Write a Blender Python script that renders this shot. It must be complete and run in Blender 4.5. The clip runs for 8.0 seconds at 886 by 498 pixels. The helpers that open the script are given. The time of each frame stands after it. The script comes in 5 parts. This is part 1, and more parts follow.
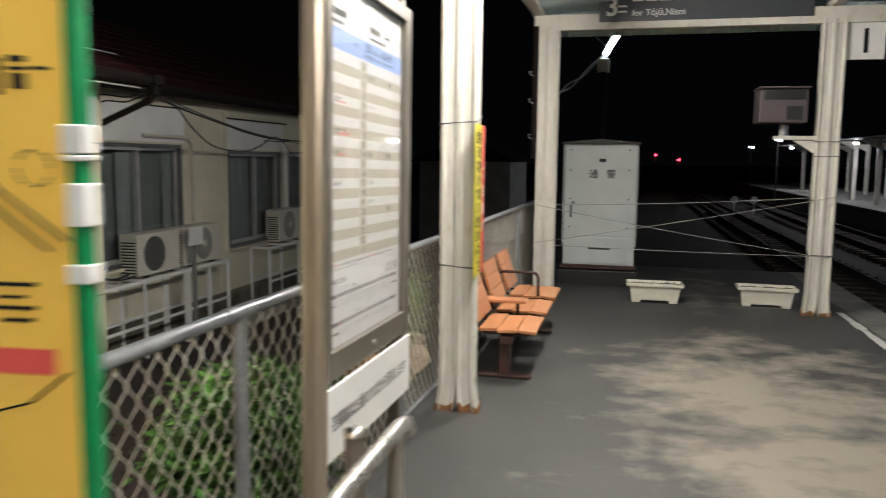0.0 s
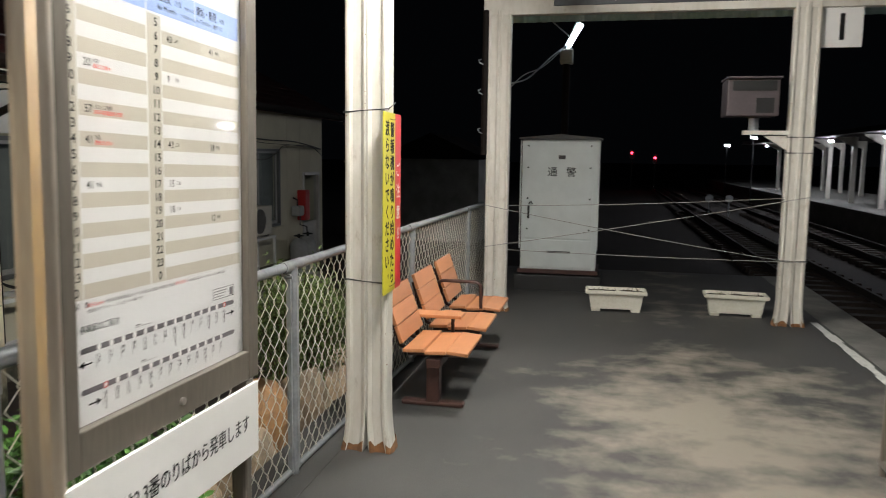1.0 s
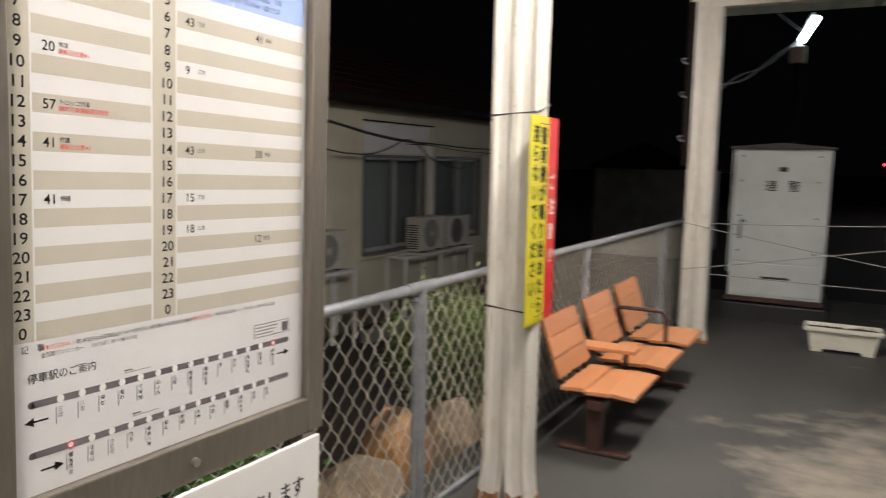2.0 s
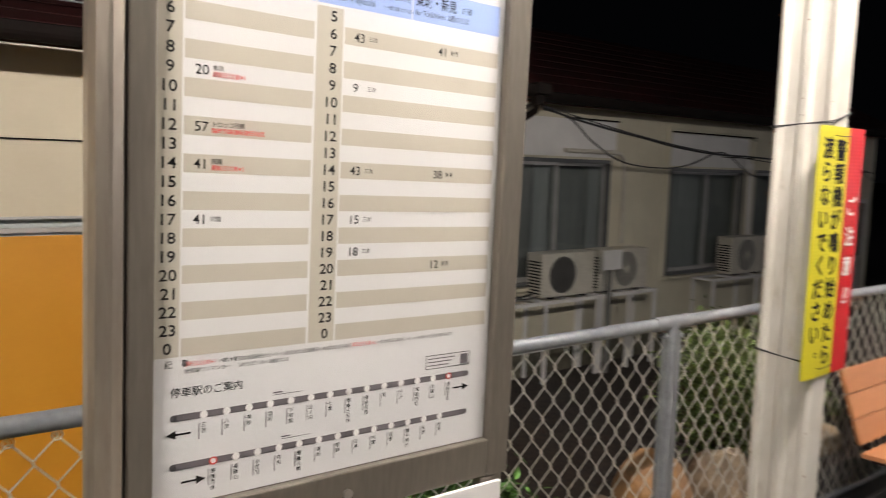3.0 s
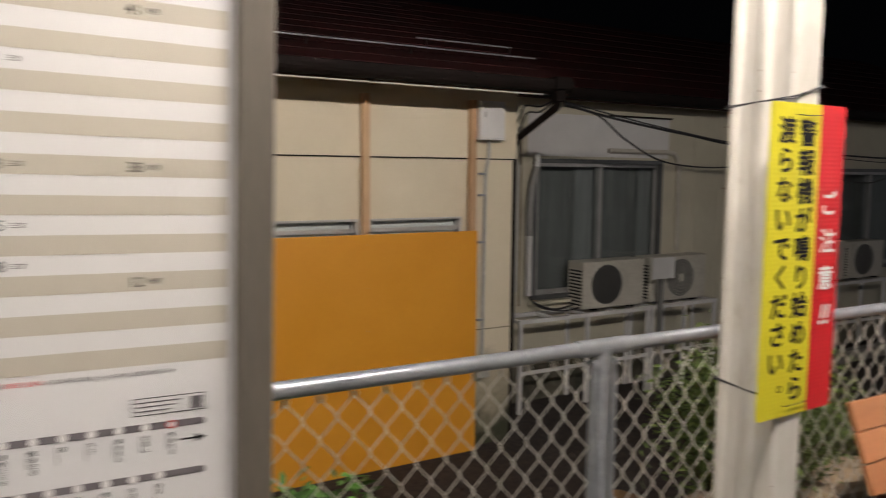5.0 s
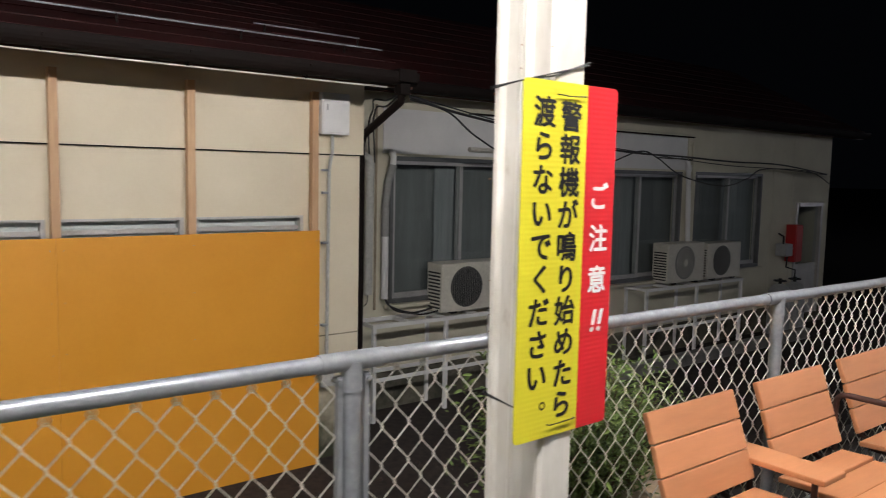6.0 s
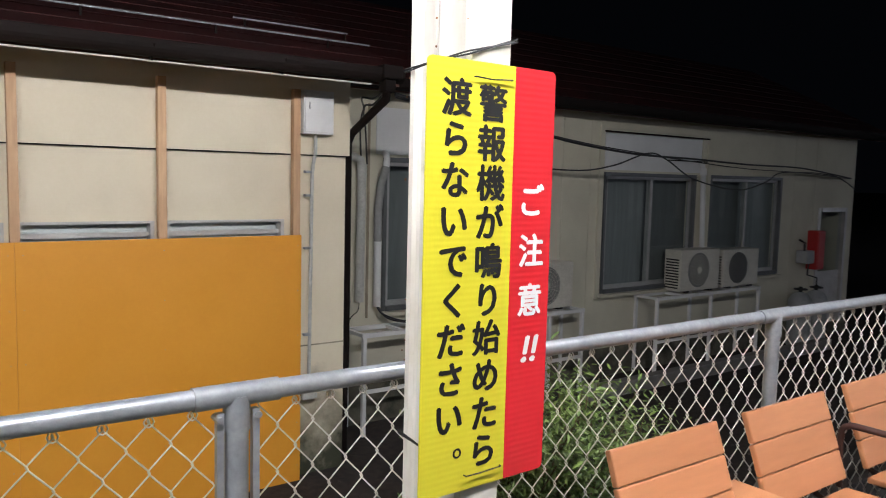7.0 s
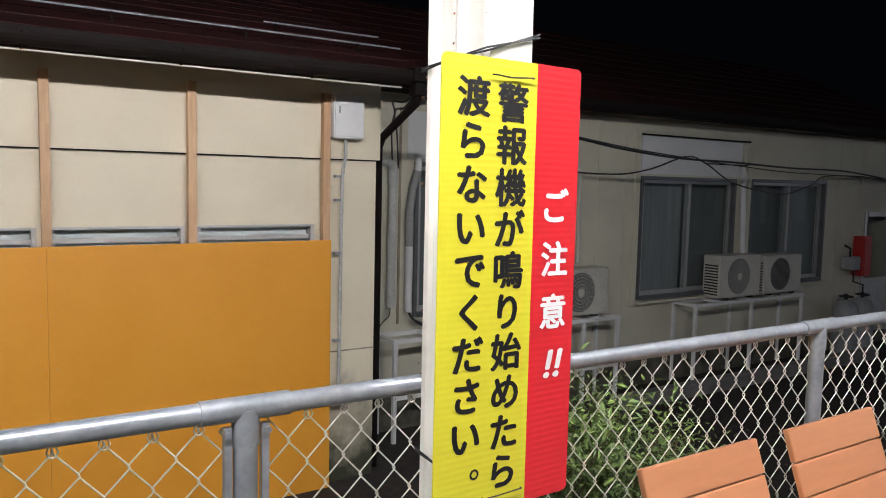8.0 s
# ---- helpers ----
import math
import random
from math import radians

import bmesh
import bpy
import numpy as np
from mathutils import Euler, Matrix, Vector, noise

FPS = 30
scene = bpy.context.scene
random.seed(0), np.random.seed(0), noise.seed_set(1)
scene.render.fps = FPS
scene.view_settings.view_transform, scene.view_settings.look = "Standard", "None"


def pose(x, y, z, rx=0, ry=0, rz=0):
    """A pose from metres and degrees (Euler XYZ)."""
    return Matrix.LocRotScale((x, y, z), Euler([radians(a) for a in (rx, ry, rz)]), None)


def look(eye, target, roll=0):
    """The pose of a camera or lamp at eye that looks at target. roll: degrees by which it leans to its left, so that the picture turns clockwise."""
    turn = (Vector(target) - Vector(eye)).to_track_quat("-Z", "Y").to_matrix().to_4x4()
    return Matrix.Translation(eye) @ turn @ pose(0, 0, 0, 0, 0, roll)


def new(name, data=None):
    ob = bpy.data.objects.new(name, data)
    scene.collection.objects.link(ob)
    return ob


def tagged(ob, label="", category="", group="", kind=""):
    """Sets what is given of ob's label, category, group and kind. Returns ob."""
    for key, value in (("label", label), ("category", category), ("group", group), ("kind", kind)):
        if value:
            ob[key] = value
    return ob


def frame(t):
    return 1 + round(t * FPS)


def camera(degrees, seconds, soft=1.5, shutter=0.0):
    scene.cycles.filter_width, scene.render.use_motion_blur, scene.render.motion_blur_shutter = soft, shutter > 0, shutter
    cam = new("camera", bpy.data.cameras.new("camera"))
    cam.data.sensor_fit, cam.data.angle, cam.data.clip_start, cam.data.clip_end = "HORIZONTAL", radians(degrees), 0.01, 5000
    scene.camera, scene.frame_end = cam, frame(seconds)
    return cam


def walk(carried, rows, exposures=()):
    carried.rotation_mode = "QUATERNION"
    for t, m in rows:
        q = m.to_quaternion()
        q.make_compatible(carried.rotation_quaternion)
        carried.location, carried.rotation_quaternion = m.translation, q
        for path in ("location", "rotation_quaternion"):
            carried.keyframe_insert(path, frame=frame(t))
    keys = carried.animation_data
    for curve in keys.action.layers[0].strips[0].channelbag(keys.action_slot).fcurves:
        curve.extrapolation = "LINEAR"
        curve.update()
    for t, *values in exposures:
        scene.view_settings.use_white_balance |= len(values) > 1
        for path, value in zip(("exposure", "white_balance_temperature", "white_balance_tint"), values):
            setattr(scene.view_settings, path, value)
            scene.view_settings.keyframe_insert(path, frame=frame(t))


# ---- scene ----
cam = camera(60.1, 8.0, soft=1.0, shutter=0.5)
PATH = [
    (0, (0.696, 0.586, 1.735), (0.231, 2.517, 1.501), 0.6),
    (0.5, (0.856, 1.009, 1.732), (0.491, 2.961, 1.492), 0.6),
    (1, (0.918, 1.459, 1.723), (0.504, 3.401, 1.484), 0.7),
    (1.2, (0.958, 1.616, 1.728), (0.486, 3.545, 1.492), 0.6),
    (2.3, (1.089, 2.283, 1.738), (-0.061, 3.904, 1.513), 1.5),
    (2.5, (1.095, 2.371, 1.745), (-0.187, 3.89, 1.521), 1.5),
    (3, (1.188, 2.524, 1.765), (-0.381, 3.744, 1.548), 1.7),
    (3.5, (1.288, 2.659, 1.766), (-0.477, 3.576, 1.553), 2.0),
    (4, (1.243, 2.816, 1.735), (-0.603, 3.556, 1.523), 1.8),
    (4.5, (1.192, 3.09, 1.752), (-0.625, 3.9, 1.547), 1.1),
    (5, (1.25, 3.405, 1.739), (-0.462, 4.42, 1.538), 0.5),
    (5.2, (1.276, 3.535, 1.749), (-0.395, 4.614, 1.545), 0.6),
    (6.3, (1.178, 4.194, 1.686), (-0.377, 5.438, 1.498), 1.3),
    (6.5, (1.146, 4.297, 1.688), (-0.41, 5.539, 1.498), 1.3),
    (7, (1.115, 4.498, 1.695), (-0.489, 5.679, 1.511), 1.4),
    (7.5, (1.067, 4.563, 1.701), (-0.575, 5.691, 1.523), 1.4),
    (8, (1.058, 4.593, 1.696), (-0.601, 5.697, 1.521), 1.3),
]
walk(cam, [(t, look(eye, target, roll)) for t, eye, target, roll in PATH],
     [(0, 0.14, 6350, 11), (0.5, 0.12, 5950, 9), (1.2, 0.05, 6350, 12), (2.5, -0.05, 6500, 17), (4.0, -0.05, 6600, 17), (5.2, -0.3, 6600, 18), (6.4, 0.28, 5850, 15), (8, 0.29, 5780, 15)])

# ---- light: a moonless night, the platform's own tubes ----
world = bpy.data.worlds.new("night")
world.use_nodes = True
world.node_tree.nodes["Background"].inputs[0].default_value = (0.7, 0.8, 1.0, 1)
world.node_tree.nodes["Background"].inputs[1].default_value = 0.0012
scene.world = world
TUBE = 800.0


# ---- materials ----
def mat(name, c1, c2=None, rough=0.6, metal=0.0, scale=6.0, fine=60.0, bump=0.1, dirt=0.0, dirt_col=(0.05, 0.04, 0.03), spec=0.5,
        stretch=(1, 1, 1), grain=0.22, each=0.0, glow=None, grow=0.0, trans=0.0):
    m = bpy.data.materials.new(name)
    m.use_nodes = True
    nt = m.node_tree
    b = nt.nodes["Principled BSDF"]
    c2 = c2 or tuple(0.75 * v for v in c1)
    tc = nt.nodes.new("ShaderNodeTexCoord")
    mp = nt.nodes.new("ShaderNodeMapping")
    mp.inputs["Scale"].default_value = stretch
    nt.links.new(tc.outputs["Object"], mp.inputs[0])
    n1 = nt.nodes.new("ShaderNodeTexNoise")
    n1.inputs["Scale"].default_value = scale
    n1.inputs["Detail"].default_value = 6
    n1.inputs["Roughness"].default_value = 0.6
    n2 = nt.nodes.new("ShaderNodeTexNoise")
    n2.inputs["Scale"].default_value = fine
    n2.inputs["Detail"].default_value = 4
    nt.links.new(mp.outputs[0], n1.inputs[0])
    nt.links.new(mp.outputs[0], n2.inputs[0])
    r = nt.nodes.new("ShaderNodeValToRGB")
    r.color_ramp.elements[0].position, r.color_ramp.elements[1].position = 0.35, 0.65
    r.color_ramp.elements[0].color, r.color_ramp.elements[1].color = (*c2, 1), (*c1, 1)
    nt.links.new(n1.outputs[0], r.inputs[0])
    col = r.outputs[0]
    mx = nt.nodes.new("ShaderNodeMix")
    mx.data_type, mx.blend_type = "RGBA", "OVERLAY"
    mx.inputs[0].default_value = grain
    nt.links.new(col, mx.inputs[6])
    nt.links.new(n2.outputs[0], mx.inputs[7])
    col = mx.outputs[2]
    if dirt:
        n3 = nt.nodes.new("ShaderNodeTexNoise")
        n3.inputs["Scale"].default_value = scale * 2.3
        n3.inputs["Detail"].default_value = 8
        n3.inputs["Roughness"].default_value = 0.7
        nt.links.new(mp.outputs[0], n3.inputs[0])
        r3 = nt.nodes.new("ShaderNodeValToRGB")
        r3.color_ramp.elements[0].position, r3.color_ramp.elements[1].position = 0.75 - 0.3 * dirt, 0.8
        nt.links.new(n3.outputs[0], r3.inputs[0])
        m3 = nt.nodes.new("ShaderNodeMix")
        m3.data_type = "RGBA"
        nt.links.new(r3.outputs[0], m3.inputs[0])
        nt.links.new(col, m3.inputs[6])
        m3.inputs[7].default_value = (*dirt_col, 1)
        col = m3.outputs[2]
    if each:
        oi = nt.nodes.new("ShaderNodeObjectInfo")
        hs = nt.nodes.new("ShaderNodeHueSaturation")
        mr = nt.nodes.new("ShaderNodeMapRange")
        mr.inputs[3].default_value, mr.inputs[4].default_value = 1 - each, 1 + each
        nt.links.new(oi.outputs["Random"], mr.inputs[0])
        nt.links.new(mr.outputs[0], hs.inputs["Value"])
        nt.links.new(col, hs.inputs["Color"])
        col = hs.outputs[0]
    if grow:
        gi = nt.nodes.new("ShaderNodeNewGeometry")
        hs = nt.nodes.new("ShaderNodeHueSaturation")
        mr = nt.nodes.new("ShaderNodeMapRange")
        mr.inputs[3].default_value, mr.inputs[4].default_value = 1 - grow, 1 + grow
        nt.links.new(gi.outputs["Random Per Island"], mr.inputs[0])
        nt.links.new(mr.outputs[0], hs.inputs["Value"])
        nt.links.new(col, hs.inputs["Color"])
        col = hs.outputs[0]
    nt.links.new(col, b.inputs["Base Color"])
    b.inputs["Metallic"].default_value = metal
    b.inputs["Specular IOR Level"].default_value = spec
    rr = nt.nodes.new("ShaderNodeMapRange")
    rr.inputs[3].default_value, rr.inputs[4].default_value = max(0.02, rough - 0.12), min(1, rough + 0.12)
    nt.links.new(n1.outputs[0], rr.inputs[0])
    nt.links.new(rr.outputs[0], b.inputs["Roughness"])
    if bump:
        bp = nt.nodes.new("ShaderNodeBump")
        bp.inputs["Strength"].default_value = bump
        bp.inputs["Distance"].default_value = 0.004
        nt.links.new(n2.outputs[0], bp.inputs["Height"])
        nt.links.new(bp.outputs[0], b.inputs["Normal"])
    if glow:
        b.inputs["Emission Color"].default_value = (*glow[:3], 1)
        b.inputs["Emission Strength"].default_value = glow[3]
    return m


M = dict(
    asphalt=mat("asphalt", (0.062, 0.059, 0.056), (0.038, 0.037, 0.036), 0.62, scale=1.2, fine=160, bump=0.5),
    concrete=mat("concrete", (0.22, 0.21, 0.195), (0.14, 0.135, 0.125), 0.85, scale=3, fine=80, bump=0.4, dirt=0.3),
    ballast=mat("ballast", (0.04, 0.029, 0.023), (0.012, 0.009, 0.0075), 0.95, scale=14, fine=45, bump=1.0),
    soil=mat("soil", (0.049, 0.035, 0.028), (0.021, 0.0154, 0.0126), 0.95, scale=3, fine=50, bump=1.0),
    rock=mat("rock", (0.504, 0.378, 0.252), (0.28, 0.224, 0.168), 0.9, scale=5, fine=40, bump=0.8, each=0.3),
    rust_rock=mat("ochre_rock", (0.42, 0.22, 0.08), (0.28, 0.17, 0.1), 0.9, scale=5, fine=40, bump=0.8),
    white_line=mat("white_line", (0.75, 0.75, 0.72), (0.6, 0.6, 0.57), 0.7, scale=8, fine=60, bump=0.3, dirt=0.75, dirt_col=(0.07, 0.07, 0.07)),
    column=mat("cream_paint", (0.67, 0.64, 0.58), (0.57, 0.54, 0.48), 0.45, scale=5, fine=30, bump=0.2, grain=0.15, stretch=(1, 1, 0.4), dirt=0.5, dirt_col=(0.33, 0.27, 0.2)),
    rust=mat("rust", (0.28, 0.13, 0.05), (0.14, 0.07, 0.035), 0.9, scale=20, fine=90, bump=0.6),
    galv=mat("galvanised_steel", (0.36, 0.375, 0.395), (0.26, 0.275, 0.295), 0.34, 0.4, scale=9, fine=50, bump=0.08, dirt=0.2, dirt_col=(0.22, 0.22, 0.22)),
    wire=mat("galvanised_wire", (0.85, 0.82, 0.74), (0.7, 0.67, 0.6), 0.38, 0.6, scale=20, fine=80, bump=0.0),
    bronze=mat("bronze_aluminium", (0.215, 0.19, 0.158), (0.175, 0.155, 0.13), 0.36, 0.5, scale=3, fine=80, bump=0.03, stretch=(1, 1, 0.15)),
    post_bronze=mat("bronze_post", (0.64, 0.56, 0.47), (0.55, 0.48, 0.4), 0.32, 0.85, scale=3, fine=80, bump=0.02, stretch=(1, 1, 0.15)),
    dark_base=mat("dark_wall_base", (0.17, 0.155, 0.115), (0.05, 0.05, 0.035), 0.95, scale=2.5, fine=40, bump=0.4, dirt=0.6, dirt_col=(0.03, 0.035, 0.02)),
    steel=mat("stainless", (0.6, 0.58, 0.54), (0.5, 0.48, 0.45), 0.28, 0.9, scale=5, fine=60, bump=0.03),
    paper=mat("poster_paper", grain=0.05, c1=(0.73, 0.73, 0.725), c2=(0.7, 0.7, 0.695), rough=0.5, scale=3, fine=20, bump=0.0),
    beige=mat("printed_beige", grain=0.05, c1=(0.54, 0.51, 0.43), c2=(0.51, 0.48, 0.4), rough=0.5, scale=3, fine=20, bump=0.0),
    blue=mat("printed_blue", grain=0.05, c1=(0.36, 0.48, 0.78), c2=(0.33, 0.45, 0.74), rough=0.5, scale=3, fine=20, bump=0.0),
    ink=mat("black_ink", (0.014, 0.013, 0.014), (0.011, 0.011, 0.011), 0.6, scale=3, fine=20, bump=0.0, spec=0.2),
    grey_ink=mat("grey_ink", (0.17, 0.155, 0.165), (0.15, 0.14, 0.15), 0.5, scale=3, fine=20, bump=0.0),
    red_ink=mat("red_ink", (0.75, 0.1, 0.09), (0.7, 0.09, 0.08), 0.5, scale=3, fine=20, bump=0.0),
    white_ink=mat("white_ink", grain=0.05, c1=(0.85, 0.84, 0.82), c2=(0.8, 0.79, 0.77), rough=0.5, scale=3, fine=20, bump=0.0),
    yellow=mat("reflective_yellow", grain=0.05, c1=(0.7, 0.63, 0.03), c2=(0.66, 0.58, 0.025), rough=0.35, scale=2, fine=150, bump=0.12),
    red=mat("reflective_red", grain=0.05, c1=(0.68, 0.022, 0.03), c2=(0.62, 0.02, 0.026), rough=0.35, scale=2, fine=150, bump=0.12),
    wood=mat("bench_plank", (0.51, 0.222, 0.1), (0.455, 0.193, 0.085), 0.42, scale=6, fine=40, grain=0.12, bump=0.15, stretch=(1, 0.15, 1), each=0.06),
    brown_steel=mat("dark_brown_steel", (0.07, 0.032, 0.026), (0.05, 0.025, 0.02), 0.45, 0.2, scale=8, fine=60, bump=0.1),
    wall=mat("cream_siding", grain=0.05, c1=(0.72, 0.645, 0.49), c2=(0.66, 0.585, 0.435), rough=0.75, scale=1.3, fine=50, bump=0.15, dirt=0.2, dirt_col=(0.4, 0.34, 0.24)),
    wall2=mat("pale_render", grain=0.05, c1=(0.6, 0.57, 0.45), c2=(0.52, 0.49, 0.385), rough=0.8, scale=1.2, fine=60, bump=0.25, dirt=0.3, dirt_col=(0.36, 0.32, 0.26)),
    white_board=mat("white_panel", grain=0.05, c1=(0.7, 0.7, 0.69), c2=(0.62, 0.62, 0.61), rough=0.6, scale=2, fine=40, bump=0.05),
    plinth=mat("plinth_render", (0.42, 0.37, 0.26), (0.2, 0.18, 0.12), 0.9, scale=2.2, fine=40, bump=0.3, dirt=0.8, dirt_col=(0.07, 0.075, 0.04)),
    orange=mat("orange_panel", grain=0.05, c1=(0.72, 0.32, 0.025), c2=(0.67, 0.29, 0.02), rough=0.5, scale=1.5, fine=40, bump=0.05, dirt=0.1, dirt_col=(0.45, 0.2, 0.03)),
    batten=mat("raw_timber", (0.6, 0.4, 0.23), (0.5, 0.31, 0.17), 0.7, scale=5, fine=40, bump=0.25, stretch=(1, 1, 0.12), each=0.1),
    dark_timber=mat("brown_frame", (0.13, 0.045, 0.025), (0.09, 0.03, 0.018), 0.5, scale=6, fine=40, bump=0.1),
    alu=mat("window_aluminium", (0.56, 0.55, 0.53), (0.46, 0.45, 0.43), 0.4, 0.5, scale=5, fine=50, bump=0.05),
    dark_alu=mat("grey_window_frame", (0.13, 0.135, 0.135), (0.1, 0.105, 0.105), 0.45, 0.4, scale=5, fine=50, bump=0.05),
    sash=mat("weathered_sash", (0.4, 0.4, 0.39), (0.32, 0.32, 0.31), 0.5, 0.3, scale=5, fine=50, bump=0.05),
    dim_pane_sheet=mat("dim_pane_sheet", (0.18, 0.19, 0.185), (0.145, 0.155, 0.15), 0.9, scale=2, fine=40, bump=0.05, stretch=(1, 3, 0.3)),
    blind=mat("blind_slat", (0.8, 0.68, 0.54), (0.76, 0.64, 0.5), 0.5, scale=5, fine=40, bump=0.0),
    curtain=mat("pale_pane_sheet", (0.26, 0.275, 0.275), (0.21, 0.225, 0.225), 0.9, scale=3, fine=60, bump=0.1, stretch=(1, 6, 0.3)),
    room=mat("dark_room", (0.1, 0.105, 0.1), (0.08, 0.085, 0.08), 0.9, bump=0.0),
    roof=mat("dark_red_roof", (0.042, 0.008, 0.0075), (0.02, 0.006, 0.005), 0.75, spec=0.2, scale=2, fine=50, bump=0.15, dirt=0.25, dirt_col=(0.04, 0.02, 0.015)),
    gutter=mat("brown_gutter", (0.011, 0.007, 0.006), (0.007, 0.005, 0.004), 0.75, spec=0.15, scale=4, fine=40, bump=0.1),
    soffit=mat("soffit_board", (0.3, 0.25, 0.18), (0.2, 0.17, 0.12), 0.8, scale=3, fine=40, bump=0.2),
    pvc=mat("grey_pipe", (0.5, 0.5, 0.47), (0.4, 0.4, 0.37), 0.5, scale=5, fine=40, bump=0.05, dirt=0.2, dirt_col=(0.3, 0.27, 0.22)),
    ac=mat("ac_casing", (0.56, 0.54, 0.47), (0.47, 0.45, 0.39), 0.5, scale=4, fine=40, bump=0.05, dirt=0.25, dirt_col=(0.4, 0.36, 0.28)),
    black=mat("black_plastic", (0.015, 0.015, 0.016), (0.01, 0.01, 0.01), 0.5, scale=8, fine=60, bump=0.05),
    fan=mat("fan_plastic", (0.2, 0.2, 0.19), (0.16, 0.16, 0.15), 0.5, scale=8, fine=60, bump=0.05),
    cabinet=mat("cabinet_grey", grain=0.05, c1=(0.62, 0.66, 0.66), c2=(0.55, 0.59, 0.59), rough=0.4, scale=3, fine=40, bump=0.05, dirt=0.2, dirt_col=(0.4, 0.4, 0.38)),
    planter=mat("planter_plastic", (0.74, 0.72, 0.62), (0.66, 0.64, 0.54), 0.5, scale=5, fine=40, bump=0.05, dirt=0.3, dirt_col=(0.4, 0.36, 0.28)),
    canopy=mat("canopy_sheet", (0.5, 0.62, 0.64), (0.42, 0.54, 0.56), 0.55, scale=2, fine=30, bump=0.1, dirt=0.2, dirt_col=(0.35, 0.36, 0.34)),
    signboard=mat("grey_signboard", (0.06, 0.065, 0.075), (0.05, 0.055, 0.065), 0.4, scale=3, fine=40, bump=0.0),
    # the monitor's pale pink, darkened in the colour as if out of the tubes' light
    dimmed_pinkbox=mat("dimmed_pink_casing", (0.085, 0.066, 0.072), (0.07, 0.055, 0.06), 0.5, scale=3, fine=40, bump=0.05),
    rope=mat("rope", (0.36, 0.35, 0.33), (0.2, 0.2, 0.19), 0.8, scale=40, fine=120, bump=0.4),
    leaf=mat("leaf_green", (0.1, 0.24, 0.04), (0.06, 0.15, 0.025), 0.5, scale=6, fine=40, bump=0.0, grow=0.5),
    leaf2=mat("leaf_pale_green", (0.18, 0.25, 0.06), (0.09, 0.145, 0.033), 0.5, scale=6, fine=40, bump=0.0, grow=0.5),
    stem=mat("stem", (0.14, 0.11, 0.05), (0.09, 0.07, 0.035), 0.8, bump=0.1),
    fire_red=mat("fire_red", (0.45, 0.02, 0.02), (0.38, 0.018, 0.018), 0.4, scale=4, fine=40, bump=0.05),
    cylinder=mat("gas_cylinder_grey", (0.34, 0.35, 0.35), (0.28, 0.29, 0.29), 0.5, scale=4, fine=40, bump=0.05, dirt=0.2),
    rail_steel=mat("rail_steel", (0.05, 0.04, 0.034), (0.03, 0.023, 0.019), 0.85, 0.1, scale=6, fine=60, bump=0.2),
    map_yellow=mat("yellow_board", grain=0.05, c1=(0.9, 0.57, 0.1), c2=(0.86, 0.53, 0.09), rough=0.5, scale=2, fine=30, bump=0.02),
    green=mat("green_frame", (0.0, 0.22, 0.07), (0.0, 0.19, 0.06), 0.45, scale=4, fine=40, bump=0.03),
    tape=mat("white_tape", (0.75, 0.75, 0.74), (0.65, 0.65, 0.64), 0.4, scale=8, fine=40, bump=0.1),
    tube=mat("lit_tube", (0.9, 0.9, 0.9), (0.9, 0.9, 0.9), 0.4, bump=0.0, glow=(1.0, 0.94, 0.84, TUBE)),
    far_tube=mat("lit_far_tube", (0.9, 0.9, 0.9), (0.9, 0.9, 0.9), 0.4, bump=0.0, glow=(0.95, 0.96, 1.0, 600.0)),
    far_lamp=mat("lit_lamp", (0.9, 0.9, 0.9), (0.9, 0.9, 0.9), 0.4, bump=0.0, glow=(0.85, 0.95, 1.0, 45.0)),
    pole_lamp=mat("lit_pole_tube", (0.9, 0.9, 0.9), (0.9, 0.9, 0.9), 0.4, bump=0.0, glow=(0.8, 0.95, 1.0, 45.0)),
    red_lamp=mat("lit_red_signal", (0.4, 0.02, 0.02), (0.4, 0.02, 0.02), 0.4, bump=0.0, glow=(1.0, 0.03, 0.06, 12.0)),
    grey_house=mat("grey_shed", (0.3, 0.3, 0.29), (0.2, 0.2, 0.19), 0.8, scale=2, fine=30, bump=0.1),
)


def glass(name, rough=0.02, tint=(0.8, 0.86, 0.86), clear=0.75):
    m = bpy.data.materials.new(name)
    m.use_nodes = True
    nt = m.node_tree
    nt.nodes.remove(nt.nodes["Principled BSDF"])
    out = nt.nodes["Material Output"]
    tr = nt.nodes.new("ShaderNodeBsdfTransparent")
    tr.inputs[0].default_value = (*tint, 1)
    gl = nt.nodes.new("ShaderNodeBsdfGlossy")
    gl.inputs["Roughness"].default_value = rough
    fr = nt.nodes.new("ShaderNodeFresnel")
    fr.inputs["IOR"].default_value = 1.5
    mix = nt.nodes.new("ShaderNodeMixShader")
    nt.links.new(fr.outputs[0], mix.inputs[0])
    nt.links.new(tr.outputs[0], mix.inputs[1])
    nt.links.new(gl.outputs[0], mix.inputs[2])
    nt.links.new(mix.outputs[0], out.inputs[0])
    return m


M["glass"] = glass("window_glass", 0.03, (0.78, 0.84, 0.84))
M["cover"] = glass("clear_cover", 0.04, (0.97, 0.97, 0.97))


